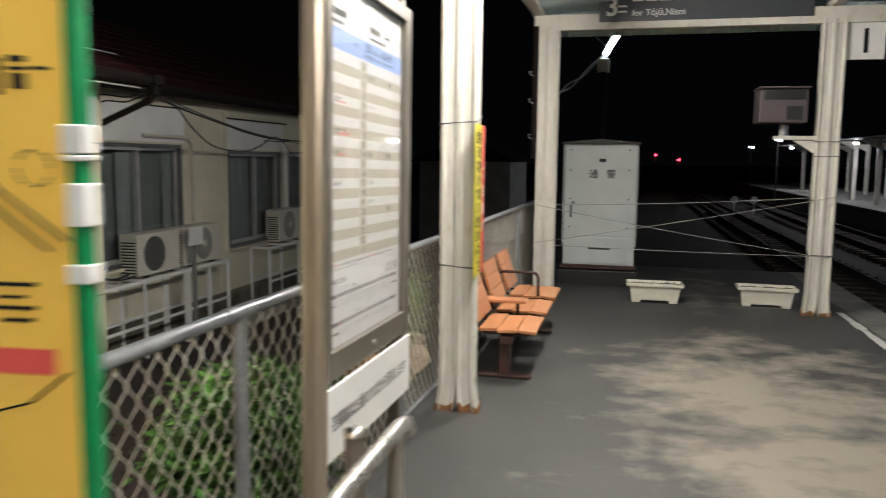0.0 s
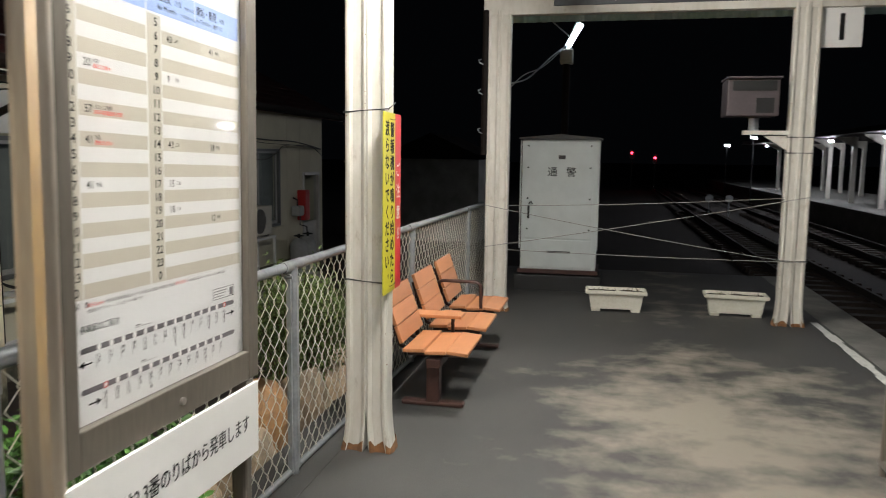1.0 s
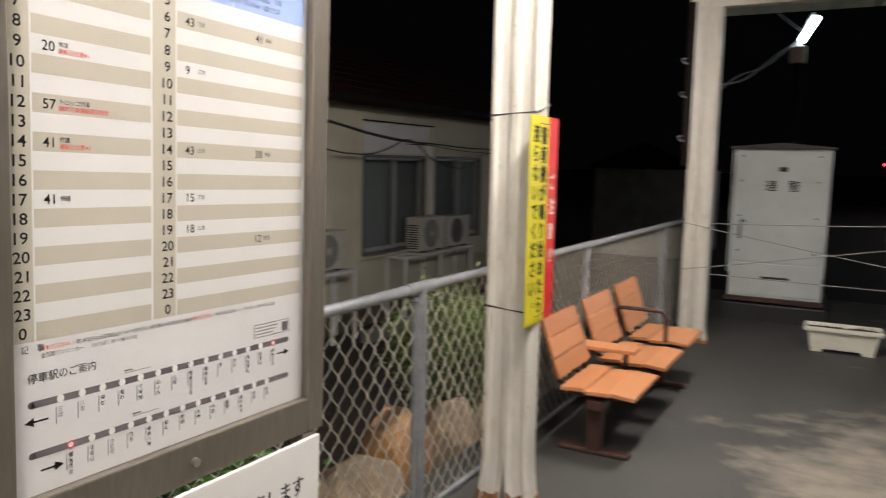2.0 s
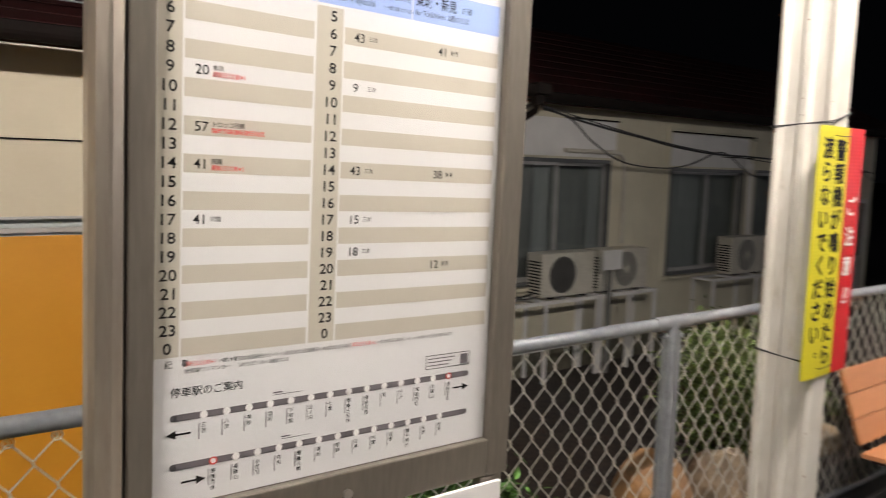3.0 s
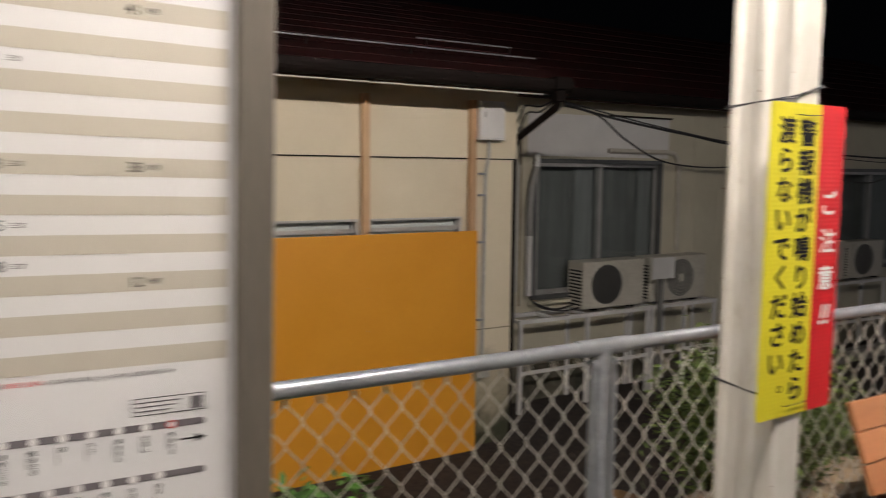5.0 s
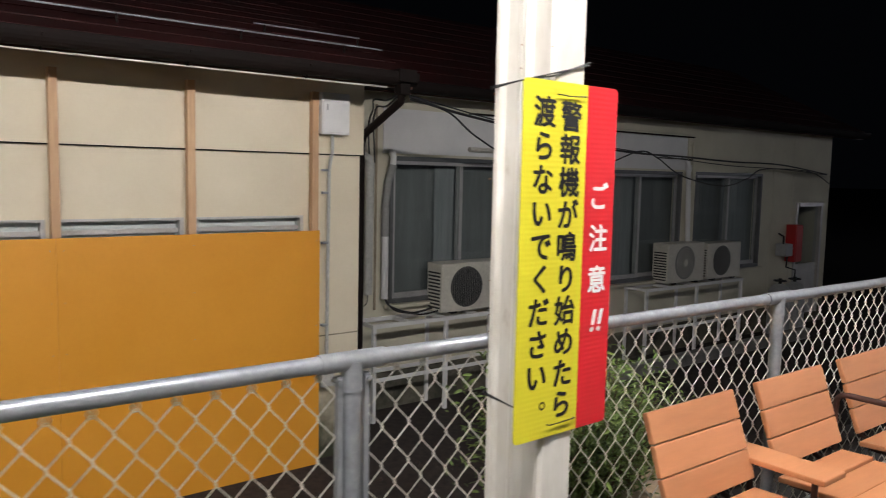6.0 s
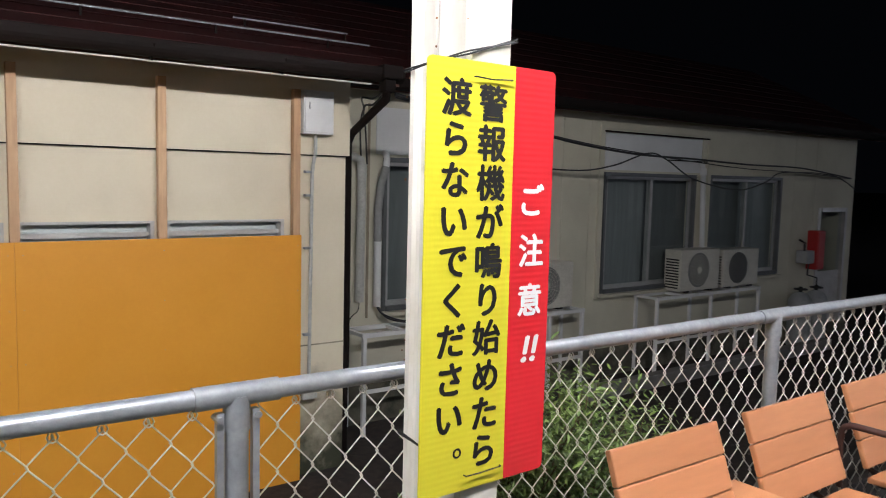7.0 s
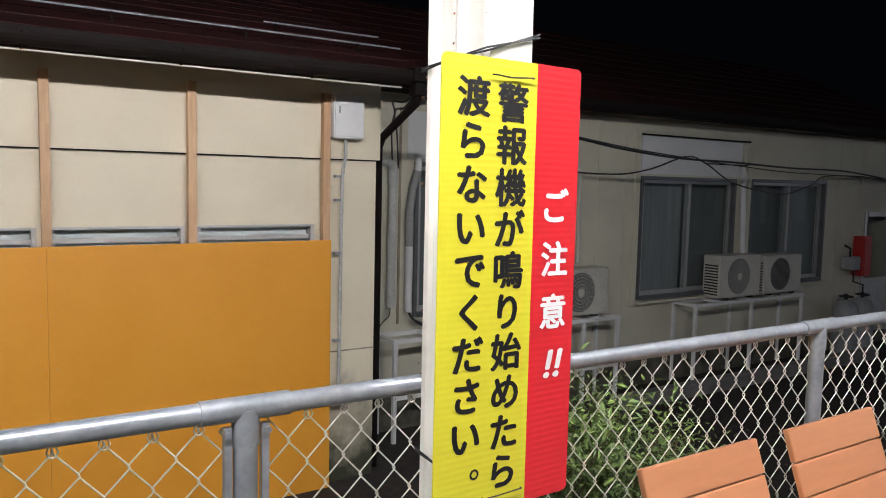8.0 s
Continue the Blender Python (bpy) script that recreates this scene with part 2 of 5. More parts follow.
def platform_material():
    """Old asphalt: a dark skin worn through to paler grey in wide patches, with the far end's dimness in the colour."""
    m = M["asphalt"]
    nt = m.node_tree
    b = nt.nodes["Principled BSDF"]
    old = b.inputs["Base Color"].links[0].from_socket
    tc = nt.nodes.new("ShaderNodeTexCoord")
    n = nt.nodes.new("ShaderNodeTexNoise")
    n.inputs["Scale"].default_value, n.inputs["Detail"].default_value, n.inputs["Roughness"].default_value = 0.8, 14, 0.62
    mp = nt.nodes.new("ShaderNodeMapping")
    mp.inputs["Scale"].default_value = (0.9, 1.05, 1)
    nt.links.new(tc.outputs["Object"], mp.inputs[0])
    nt.links.new(mp.outputs[0], n.inputs[0])
    sep = nt.nodes.new("ShaderNodeSeparateXYZ")
    nt.links.new(tc.outputs["Object"], sep.inputs[0])
    # the pale patches are densest about x = 1.85 and thin out to either side
    dx = nt.nodes.new("ShaderNodeMath")
    dx.operation = "SUBTRACT"
    dx.inputs[1].default_value = 1.85
    nt.links.new(sep.outputs[0], dx.inputs[0])
    ab = nt.nodes.new("ShaderNodeMath")
    ab.operation = "ABSOLUTE"
    nt.links.new(dx.outputs[0], ab.inputs[0])
    mr = nt.nodes.new("ShaderNodeMapRange")
    mr.inputs[1].default_value, mr.inputs[2].default_value, mr.inputs[3].default_value, mr.inputs[4].default_value = 0.2, 2.1, 0.13, -0.16
    nt.links.new(ab.outputs[0], mr.inputs[0])
    # beyond y = 7.6 the dimness away from the tubes is painted into the colour
    my = nt.nodes.new("ShaderNodeMapRange")
    my.inputs[1].default_value, my.inputs[2].default_value, my.inputs[3].default_value, my.inputs[4].default_value = 7.6, 9.2, 0.0, -0.16
    nt.links.new(sep.outputs[1], my.inputs[0])
    nf = nt.nodes.new("ShaderNodeTexNoise")
    nf.inputs["Scale"].default_value, nf.inputs["Detail"].default_value, nf.inputs["Roughness"].default_value = 3.2, 8, 0.6
    nt.links.new(mp.outputs[0], nf.inputs[0])
    blend = nt.nodes.new("ShaderNodeMix")
    blend.inputs[0].default_value = 0.28
    nt.links.new(n.outputs[0], blend.inputs[2])
    nt.links.new(nf.outputs[0], blend.inputs[3])
    s1 = nt.nodes.new("ShaderNodeMath")
    nt.links.new(blend.outputs[0], s1.inputs[0])
    nt.links.new(mr.outputs[0], s1.inputs[1])
    s2 = nt.nodes.new("ShaderNodeMath")
    nt.links.new(s1.outputs[0], s2.inputs[0])
    nt.links.new(my.outputs[0], s2.inputs[1])
    r = nt.nodes.new("ShaderNodeValToRGB")
    r.color_ramp.elements[0].position, r.color_ramp.elements[1].position = 0.47, 0.64
    mid = r.color_ramp.elements.new(0.54)
    mid.color = (0.42, 0.42, 0.42, 1)
    nt.links.new(s2.outputs[0], r.inputs[0])
    mx = nt.nodes.new("ShaderNodeMix")
    mx.data_type = "RGBA"
    nt.links.new(r.outputs[0], mx.inputs[0])
    nt.links.new(old, mx.inputs[6])
    mx.inputs[7].default_value = (0.225, 0.197, 0.16, 1)
    nt.links.new(mx.outputs[2], b.inputs["Base Color"])


platform_material()


def rising_damp(m):
    """Moss and damp that climb unevenly from the foot of the wall."""
    nt = m.node_tree
    b = nt.nodes["Principled BSDF"]
    old = b.inputs["Base Color"].links[0].from_socket
    tc = nt.nodes.new("ShaderNodeTexCoord")
    sep = nt.nodes.new("ShaderNodeSeparateXYZ")
    nt.links.new(tc.outputs["Object"], sep.inputs[0])
    n = nt.nodes.new("ShaderNodeTexNoise")
    n.inputs["Scale"].default_value, n.inputs["Detail"].default_value, n.inputs["Roughness"].default_value = 2.6, 9, 0.68
    nt.links.new(tc.outputs["Object"], n.inputs[0])
    up = nt.nodes.new("ShaderNodeMapRange")
    up.inputs[1].default_value, up.inputs[2].default_value, up.inputs[3].default_value, up.inputs[4].default_value = -0.95, 0.25, 0.55, -0.35
    nt.links.new(sep.outputs[2], up.inputs[0])
    add = nt.nodes.new("ShaderNodeMath")
    nt.links.new(n.outputs[0], add.inputs[0])
    nt.links.new(up.outputs[0], add.inputs[1])
    r = nt.nodes.new("ShaderNodeValToRGB")
    r.color_ramp.elements[0].position, r.color_ramp.elements[1].position = 0.38, 0.95
    nt.links.new(add.outputs[0], r.inputs[0])
    mx = nt.nodes.new("ShaderNodeMix")
    mx.data_type = "RGBA"
    nt.links.new(r.outputs[0], mx.inputs[0])
    nt.links.new(old, mx.inputs[6])
    mx.inputs[7].default_value = (0.045, 0.048, 0.026, 1)
    nt.links.new(mx.outputs[2], b.inputs["Base Color"])


rising_damp(M["wall"])


def ribbed(m):
    """Fine level ribs, as on a corrugated plastic sign."""
    nt = m.node_tree
    b = nt.nodes["Principled BSDF"]
    tc = nt.nodes.new("ShaderNodeTexCoord")
    w = nt.nodes.new("ShaderNodeTexWave")
    w.bands_direction = "Z"
    w.inputs["Scale"].default_value = 22.0
    w.inputs["Distortion"].default_value = 0.6
    nt.links.new(tc.outputs["Object"], w.inputs[0])
    bp = nt.nodes.new("ShaderNodeBump")
    bp.inputs["Strength"].default_value, bp.inputs["Distance"].default_value = 0.16, 0.002
    nt.links.new(w.outputs["Fac"], bp.inputs["Height"])
    nt.links.new(bp.outputs[0], b.inputs["Normal"])


ribbed(M["yellow"])
ribbed(M["red"])


# ---- mesh helpers ----
def box(bm, x0, x1, y0, y1, z0, z1, bevel=0.0, m=None):
    vs = [bm.verts.new((x, y, z)) for x in (x0, x1) for y in (y0, y1) for z in (z0, z1)]
    fs = [bm.faces.new([vs[i] for i in q]) for q in ((0, 1, 3, 2), (4, 6, 7, 5), (0, 4, 5, 1), (2, 3, 7, 6), (0, 2, 6, 4), (1, 5, 7, 3))]
    if bevel:
        es = list({e for f in fs for e in f.edges})
        res = bmesh.ops.bevel(bm, geom=es, offset=bevel, segments=2, affect="EDGES", profile=0.5)
        vs = list({v for v in res["verts"]} | {v for v in vs if v.is_valid})
    if m is not None:
        bmesh.ops.transform(bm, matrix=m, verts=vs)
    return bm


def tube(bm, pts, r, seg=8, cap=True):
    """A round bar along a line of points."""
    pts = [Vector(p) for p in pts]
    rings = []
    up = None
    for i, p in enumerate(pts):
        d = (pts[min(i + 1, len(pts) - 1)] - pts[max(i - 1, 0)]).normalized()
        if up is None:
            up = Vector((0, 0, 1)) if abs(d.z) < 0.9 else Vector((1, 0, 0))
        a = d.cross(up).normalized()
        b = a.cross(d).normalized()
        up = b
        rr = r[i] if isinstance(r, (list, tuple)) else r
        rings.append([bm.verts.new(p + rr * (math.cos(2 * math.pi * k / seg) * a + math.sin(2 * math.pi * k / seg) * b)) for k in range(seg)])
    for q, w in zip(rings, rings[1:]):
        for k in range(seg):
            f = bm.faces.new((q[k], w[k], w[(k + 1) % seg], q[(k + 1) % seg]))
            f.smooth = True
    if cap:
        bm.faces.new([bm.verts.new(v.co) for v in rings[0]])
        bm.faces.new([bm.verts.new(v.co) for v in rings[-1][::-1]])
    return bm


def prism(bm, outline, axis, a, b):
    """A closed outline of 2D points, drawn out along an axis from a to b."""
    def at(p, h):
        return {"x": (h, p[0], p[1]), "y": (p[0], h, p[1]), "z": (p[0], p[1], h)}[axis]
    lo = [bm.verts.new(at(p, a)) for p in outline]
    hi = [bm.verts.new(at(p, b)) for p in outline]
    n = len(outline)
    for i in range(n):
        bm.faces.new((lo[i], lo[(i + 1) % n], hi[(i + 1) % n], hi[i]))
    bm.faces.new(lo[::-1])
    bm.faces.new(hi)
    return bm


def disc(bm, c, r, axis="x", seg=24, inner=0.0):
    cx, cy, cz = c
    def at(rad, k):
        u, v = rad * math.cos(2 * math.pi * k / seg), rad * math.sin(2 * math.pi * k / seg)
        return {"x": (cx, cy + u, cz + v), "y": (cx + u, cy, cz + v), "z": (cx + u, cy + v, cz)}[axis]
    out = [bm.verts.new(at(r, k)) for k in range(seg)]
    if not inner:
        bm.faces.new(out)
    else:
        ins = [bm.verts.new(at(inner, k)) for k in range(seg)]
        for k in range(seg):
            bm.faces.new((out[k], out[(k + 1) % seg], ins[(k + 1) % seg], ins[k]))
    return bm


def mesh_of(name, bm, material):
    bmesh.ops.recalc_face_normals(bm, faces=bm.faces)
    me = bpy.data.meshes.new(name)
    bm.to_mesh(me)
    bm.free()
    me.materials.append(material)
    return me


def part(name, bm, material, parent, label=""):
    ob = new(name, mesh_of(name, bm, material))
    ob.parent = parent
    if label:
        ob["label"] = label
    return ob


def thing(name, at, label, category, group="", kind="", turn=0.0, lean=0.0):
    ob = new(name)
    ob.empty_display_size = 0.1
    ob.matrix_basis = pose(*at, lean, 0, turn)
    return tagged(ob, label, category, group, kind)


def solid(name, bm, material, label, category, kind="structure", group=""):
    return tagged(new(name, mesh_of(name, bm, material)), label, category, group, kind)


def B(*a, **k):
    return box(bmesh.new(), *a, **k)


GLYPHS = {}


def glyph(text, bold):
    key = (text, bold)
    if key not in GLYPHS:
        cu = bpy.data.curves.new("lettering", "FONT")
        cu.body = text
        cu.offset = bold
        cu.resolution_u = 3
        ob = bpy.data.objects.new("lettering", cu)
        scene.collection.objects.link(ob)
        bpy.context.view_layer.update()
        me = bpy.data.meshes.new_from_object(ob)
        GLYPHS[key] = ([tuple(v.co) for v in me.vertices], [tuple(p.vertices) for p in me.polygons])
        bpy.data.objects.remove(ob)
        bpy.data.curves.remove(cu)
        bpy.data.meshes.remove(me)
    return GLYPHS[key]


def write(bm, text, u, v, size, place, bold=0.0, anchor="l", squeeze=1.0, vertical=False):
    """Letters of the built-in font. place(u, v) gives the spot on the sheet."""
    if vertical:
        for i, ch in enumerate(text):
            write(bm, ch, u, v - i * size * 1.06, size, place, bold, "c", squeeze)
        return
    vs, fs = glyph(text, bold)
    if not vs:
        return
    lo, hi = min(p[0] for p in vs), max(p[0] for p in vs)
    shift = {"l": 0.0, "c": -(lo + hi) / 2, "r": -hi}[anchor]
    made = [bm.verts.new(place(u + (p[0] + shift) * size * squeeze, v + p[1] * size)) for p in vs]
    for f in fs:
        try:
            bm.faces.new([made[i] for i in f])
        except ValueError:
            pass


def flat(bm, u0, u1, v0, v1, place):
    bm.faces.new([bm.verts.new(place(u, v)) for u, v in ((u0, v0), (u1, v0), (u1, v1), (u0, v1))])


# ---- platform, ground, tracks ----
LOW = -0.94
bm = bmesh.new()
flat(bm, -300, 300, -300, 500, lambda u, v: (u, v, LOW))
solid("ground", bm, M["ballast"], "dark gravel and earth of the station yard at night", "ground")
solid("platform_floor", B(-0.78, 3.22, -5.0, 13.6, -0.9, 0.0), M["asphalt"], "worn dark asphalt platform floor with pale scuffed patches", "platform")
solid("platform_edge", B(3.222, 3.66, -5.0, 13.6, -0.9, 0.004, bevel=0.01), M["concrete"], "pale concrete kerb along the platform edge", "platform edge")
bm = bmesh.new()
for i in range(60):
    y = -4.8 + i * 0.3
    if y > 9.9:
        break
    w = 0.04 + 0.012 * math.sin(i * 2.3)
    box(bm, 3.14 - w, 3.14 + w, y, y + 0.3, 0.0005, 0.004)
solid("white_line", bm, M["white_line"], "worn white painted safety line on the asphalt", "line")
bm = bmesh.new()
prism(bm, [(-0.781, -0.03), (-1.5, -0.35), (-2.4, -0.9), (-2.6, -1.2), (-0.781, -1.2)], "y", -5.0, 13.5)
solid("bank", bm, M["soil"], "dark earth bank falling away behind the fence", "bank")
for tx in (5.2, 8.2):
    track = thing("railway_track", (tx, 0, LOW), "rusty railway track on dark ballast", "track", "tracks", "structure")
    for s in (-1, 1):
        bm = bmesh.new()
        prism(bm, [(s * 0.533 + a, b) for a, b in ((-0.06, 0.14), (0.06, 0.14), (0.01, 0.16), (0.01, 0.25), (0.033, 0.26), (0.033, 0.29), (-0.033, 0.29), (-0.033, 0.26), (-0.01, 0.25), (-0.01, 0.16))], "y", -20, 160)
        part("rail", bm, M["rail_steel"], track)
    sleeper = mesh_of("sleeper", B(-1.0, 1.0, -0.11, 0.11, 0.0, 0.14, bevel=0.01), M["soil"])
    for i in range(60):
        ob = new("sleeper", sleeper)
        ob.parent, ob.location = track, (0, 4 + i * 0.62, 0)


# ---- canopy with its columns ----
def column(x, y, height, tall_label):
    """A column of two old rails set foot to foot; they part at the base."""
    ob = thing("canopy_column", (x, y, 0), tall_label, "column", "canopy columns", "structure")
    for s in (-1, 1):
        bm = bmesh.new()
        def ring(z, out, grow):
            prof = [(0.0015, -0.066), (0.012, -0.0675), (0.02, -0.062), (0.032, -0.052), (0.082, -0.051), (0.09, -0.056), (0.096, -0.066), (0.112, -0.0675), (0.124, -0.058), (0.1265, -0.03)]
            prof = prof + [(u, -v) for u, v in prof[::-1]]
            return [bm.verts.new((s * (p[0] * grow + out), p[1] * grow, z)) for p in prof]
        rings = [ring(0.0, 0.02, 1.08), ring(0.03, 0.016, 1.05), ring(0.09, 0.01, 1.02), ring(0.17, 0.004, 1.0), ring(0.27, 0.0, 1.0), ring(height, 0.0, 1.0)]
        n = len(rings[0])
        for q, w in zip(rings, rings[1:]):
            for k in range(n):
                bm.faces.new((q[k], q[(k + 1) % n], w[(k + 1) % n], w[k]))
        bm.faces.new(rings[0])
        bm.faces.new(rings[-1])
        part("rail_half", bm, M["column"], ob)
    for s in (-1, 1):
        bm = bmesh.new()
        prof = [(0.0, -0.066), (0.012, -0.0675), (0.032, -0.054), (0.06, -0.053), (0.082, -0.053), (0.096, -0.066), (0.112, -0.0675), (0.124, -0.058), (0.1265, -0.03)]
        prof = prof + [(u, -v) for u, v in prof[::-1]]
        lo = [bm.verts.new((s * (p[0] * 1.1 + 0.022), p[1] * 1.11, -0.002)) for p in prof]
        hi = [bm.verts.new((s * (p[0] * 1.05 + 0.018), p[1] * 1.06, 0.03 + 0.05 * random.random() ** 2)) for p in prof]
        for k in range(len(prof)):
            j = (k + 1) % len(prof)
            bm.faces.new((lo[k], lo[j], hi[j], hi[k]))
        part("rusted_foot", bm, M["rust"], ob, "rust crusted round the column base")
    bm = bmesh.new()
    for k in range(34):
        z = 0.3 + (height - 0.5) * random.random()
        x = random.choice((-0.127, -0.115, 0.127, -0.004, 0.118))
        r = random.uniform(0.0015, 0.004)
        tube(bm, [(x, -0.0665, z), (x, -0.0685, z)], r, 6)
    tagged(part("rust_spots", bm, M["rust"], ob), kind="stuff")
    return ob


def tie(col, z, dz):
    e, d = 0.131, 0.072
    for k in (0.0, 0.007):
        bm = bmesh.new()
        tube(bm, [(-e, -d, z + k), (0, -d - 0.002, z + dz * 0.25), (e, -d, z + dz * 0.4 - k), (e, d, z + dz + k), (-e, d, z + dz * 0.6), (-e, -d, z + k)], 0.0024, 5)
        part("wire_tie", bm, M["black"], col, "twisted dark wire tie")


c1 = column(-0.411, 5.657, 3.4, "cream painted steel column made of two old rails, rust at its foot")
c2 = column(-0.285, 9.97, 3.3, "cream painted steel canopy column beside the fence")
c3 = column(2.825, 9.97, 3.3, "cream painted steel canopy column at the platform end")
tie(c1, 1.96, 0.06)
tie(c1, 1.02, -0.03)
for z in (1.96, 1.8, 0.69):
    tie(c3, z, 0.02)
bm = bmesh.new()
tube(bm, [(-0.15, -0.08, 1.75), (-0.15, -0.08, 3.3)], 0.035, 10)
part("drain_pipe", bm, M["gutter"], c2, "dark brown drain pipe strapped to the column")
for i, z in enumerate((1.98, 2.4, 2.72)):
    bm = bmesh.new()
    tube(bm, [(-0.16, -0.1, z), (-0.2, -0.13, z + 0.02), (-0.215, -0.12, z + 0.05), (-0.19, -0.1, z + 0.06)], 0.006, 6)
    part("hook", bm, M["galv"], c2)

canopy = thing("platform_canopy", (0, 0, 3.2), "pale blue corrugated platform canopy on white beams", "canopy", "", "structure")
for y in (-1.0, 5.657, 9.97):
    part("beam", B(-0.46, 3.9, y - 0.06, y + 0.06, 0.05, 0.23, bevel=0.004), M["column"], canopy)
for x in (-0.41, 2.82):
    part("purlin", B(x - 0.05, x + 0.05, -4.9, 10.4, 0.232, 0.3), M["column"], canopy)
bm = bmesh.new()
N = 320
rows = []
for i in range(N + 1):
    y = -5 + i * (15.55 / N)
    z = 0.40 + 0.016 * math.sin(i * math.pi / 2 + 0.5)
    rows.append([bm.verts.new((x, y, z + dz)) for x, dz in ((-0.55, -0.075), (1.3, 0.03), (4.0, -0.06))])
for q, w in zip(rows, rows[1:]):
    for k in range(2):
        bm.faces.new((q[k], q[k + 1], w[k + 1], w[k]))
part("corrugated_sheet", bm, M["canopy"], canopy)
bm = bmesh.new()
rows = []
for i in range(141):
    x = -0.5 + i * 4.4 / 140
    y = 10.45 + 0.012 * math.sin(i * math.pi / 2 + 0.5)
    rows.append([bm.verts.new((x, y, z)) for z in (0.055, 0.5)])
for q, w in zip(rows, rows[1:]):
    bm.faces.new((q[0], w[0], w[1], q[1]))
part("end_sheet", bm, M["canopy"], canopy)

def strip_light(x, y, z, long=1.2, along="y"):
    ob = thing("fluorescent_light", (x, y, z), "lit white fluorescent tube fitting under the canopy", "light", "canopy lights")
    bm = bmesh.new()
    prism(bm, [(-0.07, 0.03), (0.07, 0.03), (0.03, 0.09), (-0.03, 0.09)], "y", -long / 2 - 0.02, long / 2 + 0.02)
    part("housing", bm, M["white_board"], ob)
    bm = bmesh.new()
    tube(bm, [(0, -long / 2, 0.0), (0, long / 2, 0.0)], 0.016, 8)
    part("tube", bm, M["tube"], ob, "glowing fluorescent tube")
    for s in (-1, 1):
        part("holder", B(-0.015, 0.015, s * (long / 2 - 0.02) - 0.012, s * (long / 2 - 0.02) + 0.012, 0.0, 0.035), M["white_board"], ob)
    part("stem", B(-0.012, 0.012, -0.012, 0.012, 0.088, 0.28), M["white_board"], ob)
    return ob


for x, y in ((1.0, -1.9), (0.7, 1.5), (0.5, 4.75), (0.5, 7.4)):
    strip_light(x, y, 3.34)

# ---- fence ----
FX = lambda y: -0.695 + 0.018 * (y - 5.2)
RAIL_Z = 1.145


def chain_link(bm, y0, y1, z0, z1, w=0.05, h=0.125):
    """Woven zigzag wires, each hooked into the next."""
    n = max(1, int((y1 - y0) / w))
    step = (y1 - y0) / n
    for i in range(n):
        yc = y0 + (i + 0.5) * step
        z, pts = z1, []
        s = 1 if i % 2 else -1
        while z > z0:
            yy = yc + s * (step * 0.5 + 0.0012)
            xx = FX(yy) + 0.0035 * s
            pts += [(xx, yy - s * 0.0022, z + 0.005), (xx + 0.001 * s, yy, z), (xx, yy - s * 0.0022, z - 0.005)]
            s = -s
            z -= h / 2
        tube(bm, pts, 0.0023, 5)
    return [y0 + (i + 1) * step for i in range(n - 1) if i % 2]


POSTS = [-1.2, 1.0, 3.2, 5.2, 7.57, 9.96, 12.3]
fence = thing("chain_link_fence", (0, 0, 0), "galvanised chain-link fence with a round top rail", "fence")
for a, b in zip(POSTS, POSTS[1:]):
    bm = bmesh.new()
    tips = chain_link(bm, a + 0.06, b - 0.06, -0.02, RAIL_Z - 0.035)
    tagged(part("wire_mesh", bm, M["wire"], fence), kind="stuff")
    bm = bmesh.new()
    tube(bm, [(FX(a), a, RAIL_Z), (FX(b), b, RAIL_Z)], 0.026, 12)
    part("top_rail", bm, M["galv"], fence)
    bm = bmesh.new()
    tube(bm, [(FX(a), a, 0.03), (FX(b), b, 0.03)], 0.017, 8)
    part("bottom_rail", bm, M["galv"], fence)
    bm = bmesh.new()
    for yy in tips:
        arc = [(FX(yy) + 0.004, yy - 0.012 * math.cos(radians(g)), RAIL_Z - 0.036 - 0.013 * math.sin(radians(g))) for g in (-60, 0, 50, 90, 130, 180, 240)]
        tube(bm, arc, 0.0022, 5)
    tagged(part("rail_hook", bm, M["wire"], fence), kind="stuff")
    for yy, s in ((a, 1), (b, -1)):
        if yy not in (1.0, 5.2):
            continue
        part("flat_bar", B(FX(yy) - 0.004, FX(yy) + 0.016, yy + s * 0.046 - 0.009, yy + s * 0.046 + 0.009, 0.02, RAIL_Z - 0.04), M["galv"], fence)
        bm = bmesh.new()
        tube(bm, [(FX(yy) - 0.02, yy + s * 0.05, RAIL_Z - 0.055), (FX(yy) + 0.026, yy + s * 0.05, RAIL_Z - 0.055)], 0.009, 6)
        part("bolt", bm, M["galv"], fence)
for y in POSTS:
    bm = bmesh.new()
    tube(bm, [(FX(y), y, -0.25), (FX(y), y, RAIL_Z - 0.02)], 0.03, 12)
    post = part("post", bm, M["galv"], fence)
    bm = bmesh.new()
    tube(bm, [(FX(y - 0.11), y - 0.11, RAIL_Z), (FX(y + 0.11), y + 0.11, RAIL_Z)], 0.0305, 12)
    tube(bm, [(FX(y), y, RAIL_Z - 0.09), (FX(y), y, RAIL_Z)], 0.034, 14)
    part("sleeve", bm, M["galv"], post, "cast sleeve joint")
solid("fence_kerb", B(-0.9, -0.56, -4.9, 13.0, -0.3, 0.006, bevel=0.003), M["asphalt"], "low dark kerb under the fence", "kerb")

# ---- timetable board ----
BX, Y0, LEAN = -0.27, 2.965, -1.2
board = thing("timetable_board", (BX, 3.39, 0), "bronze aluminium timetable board on two posts, under a clear cover", "timetable", lean=LEAN)
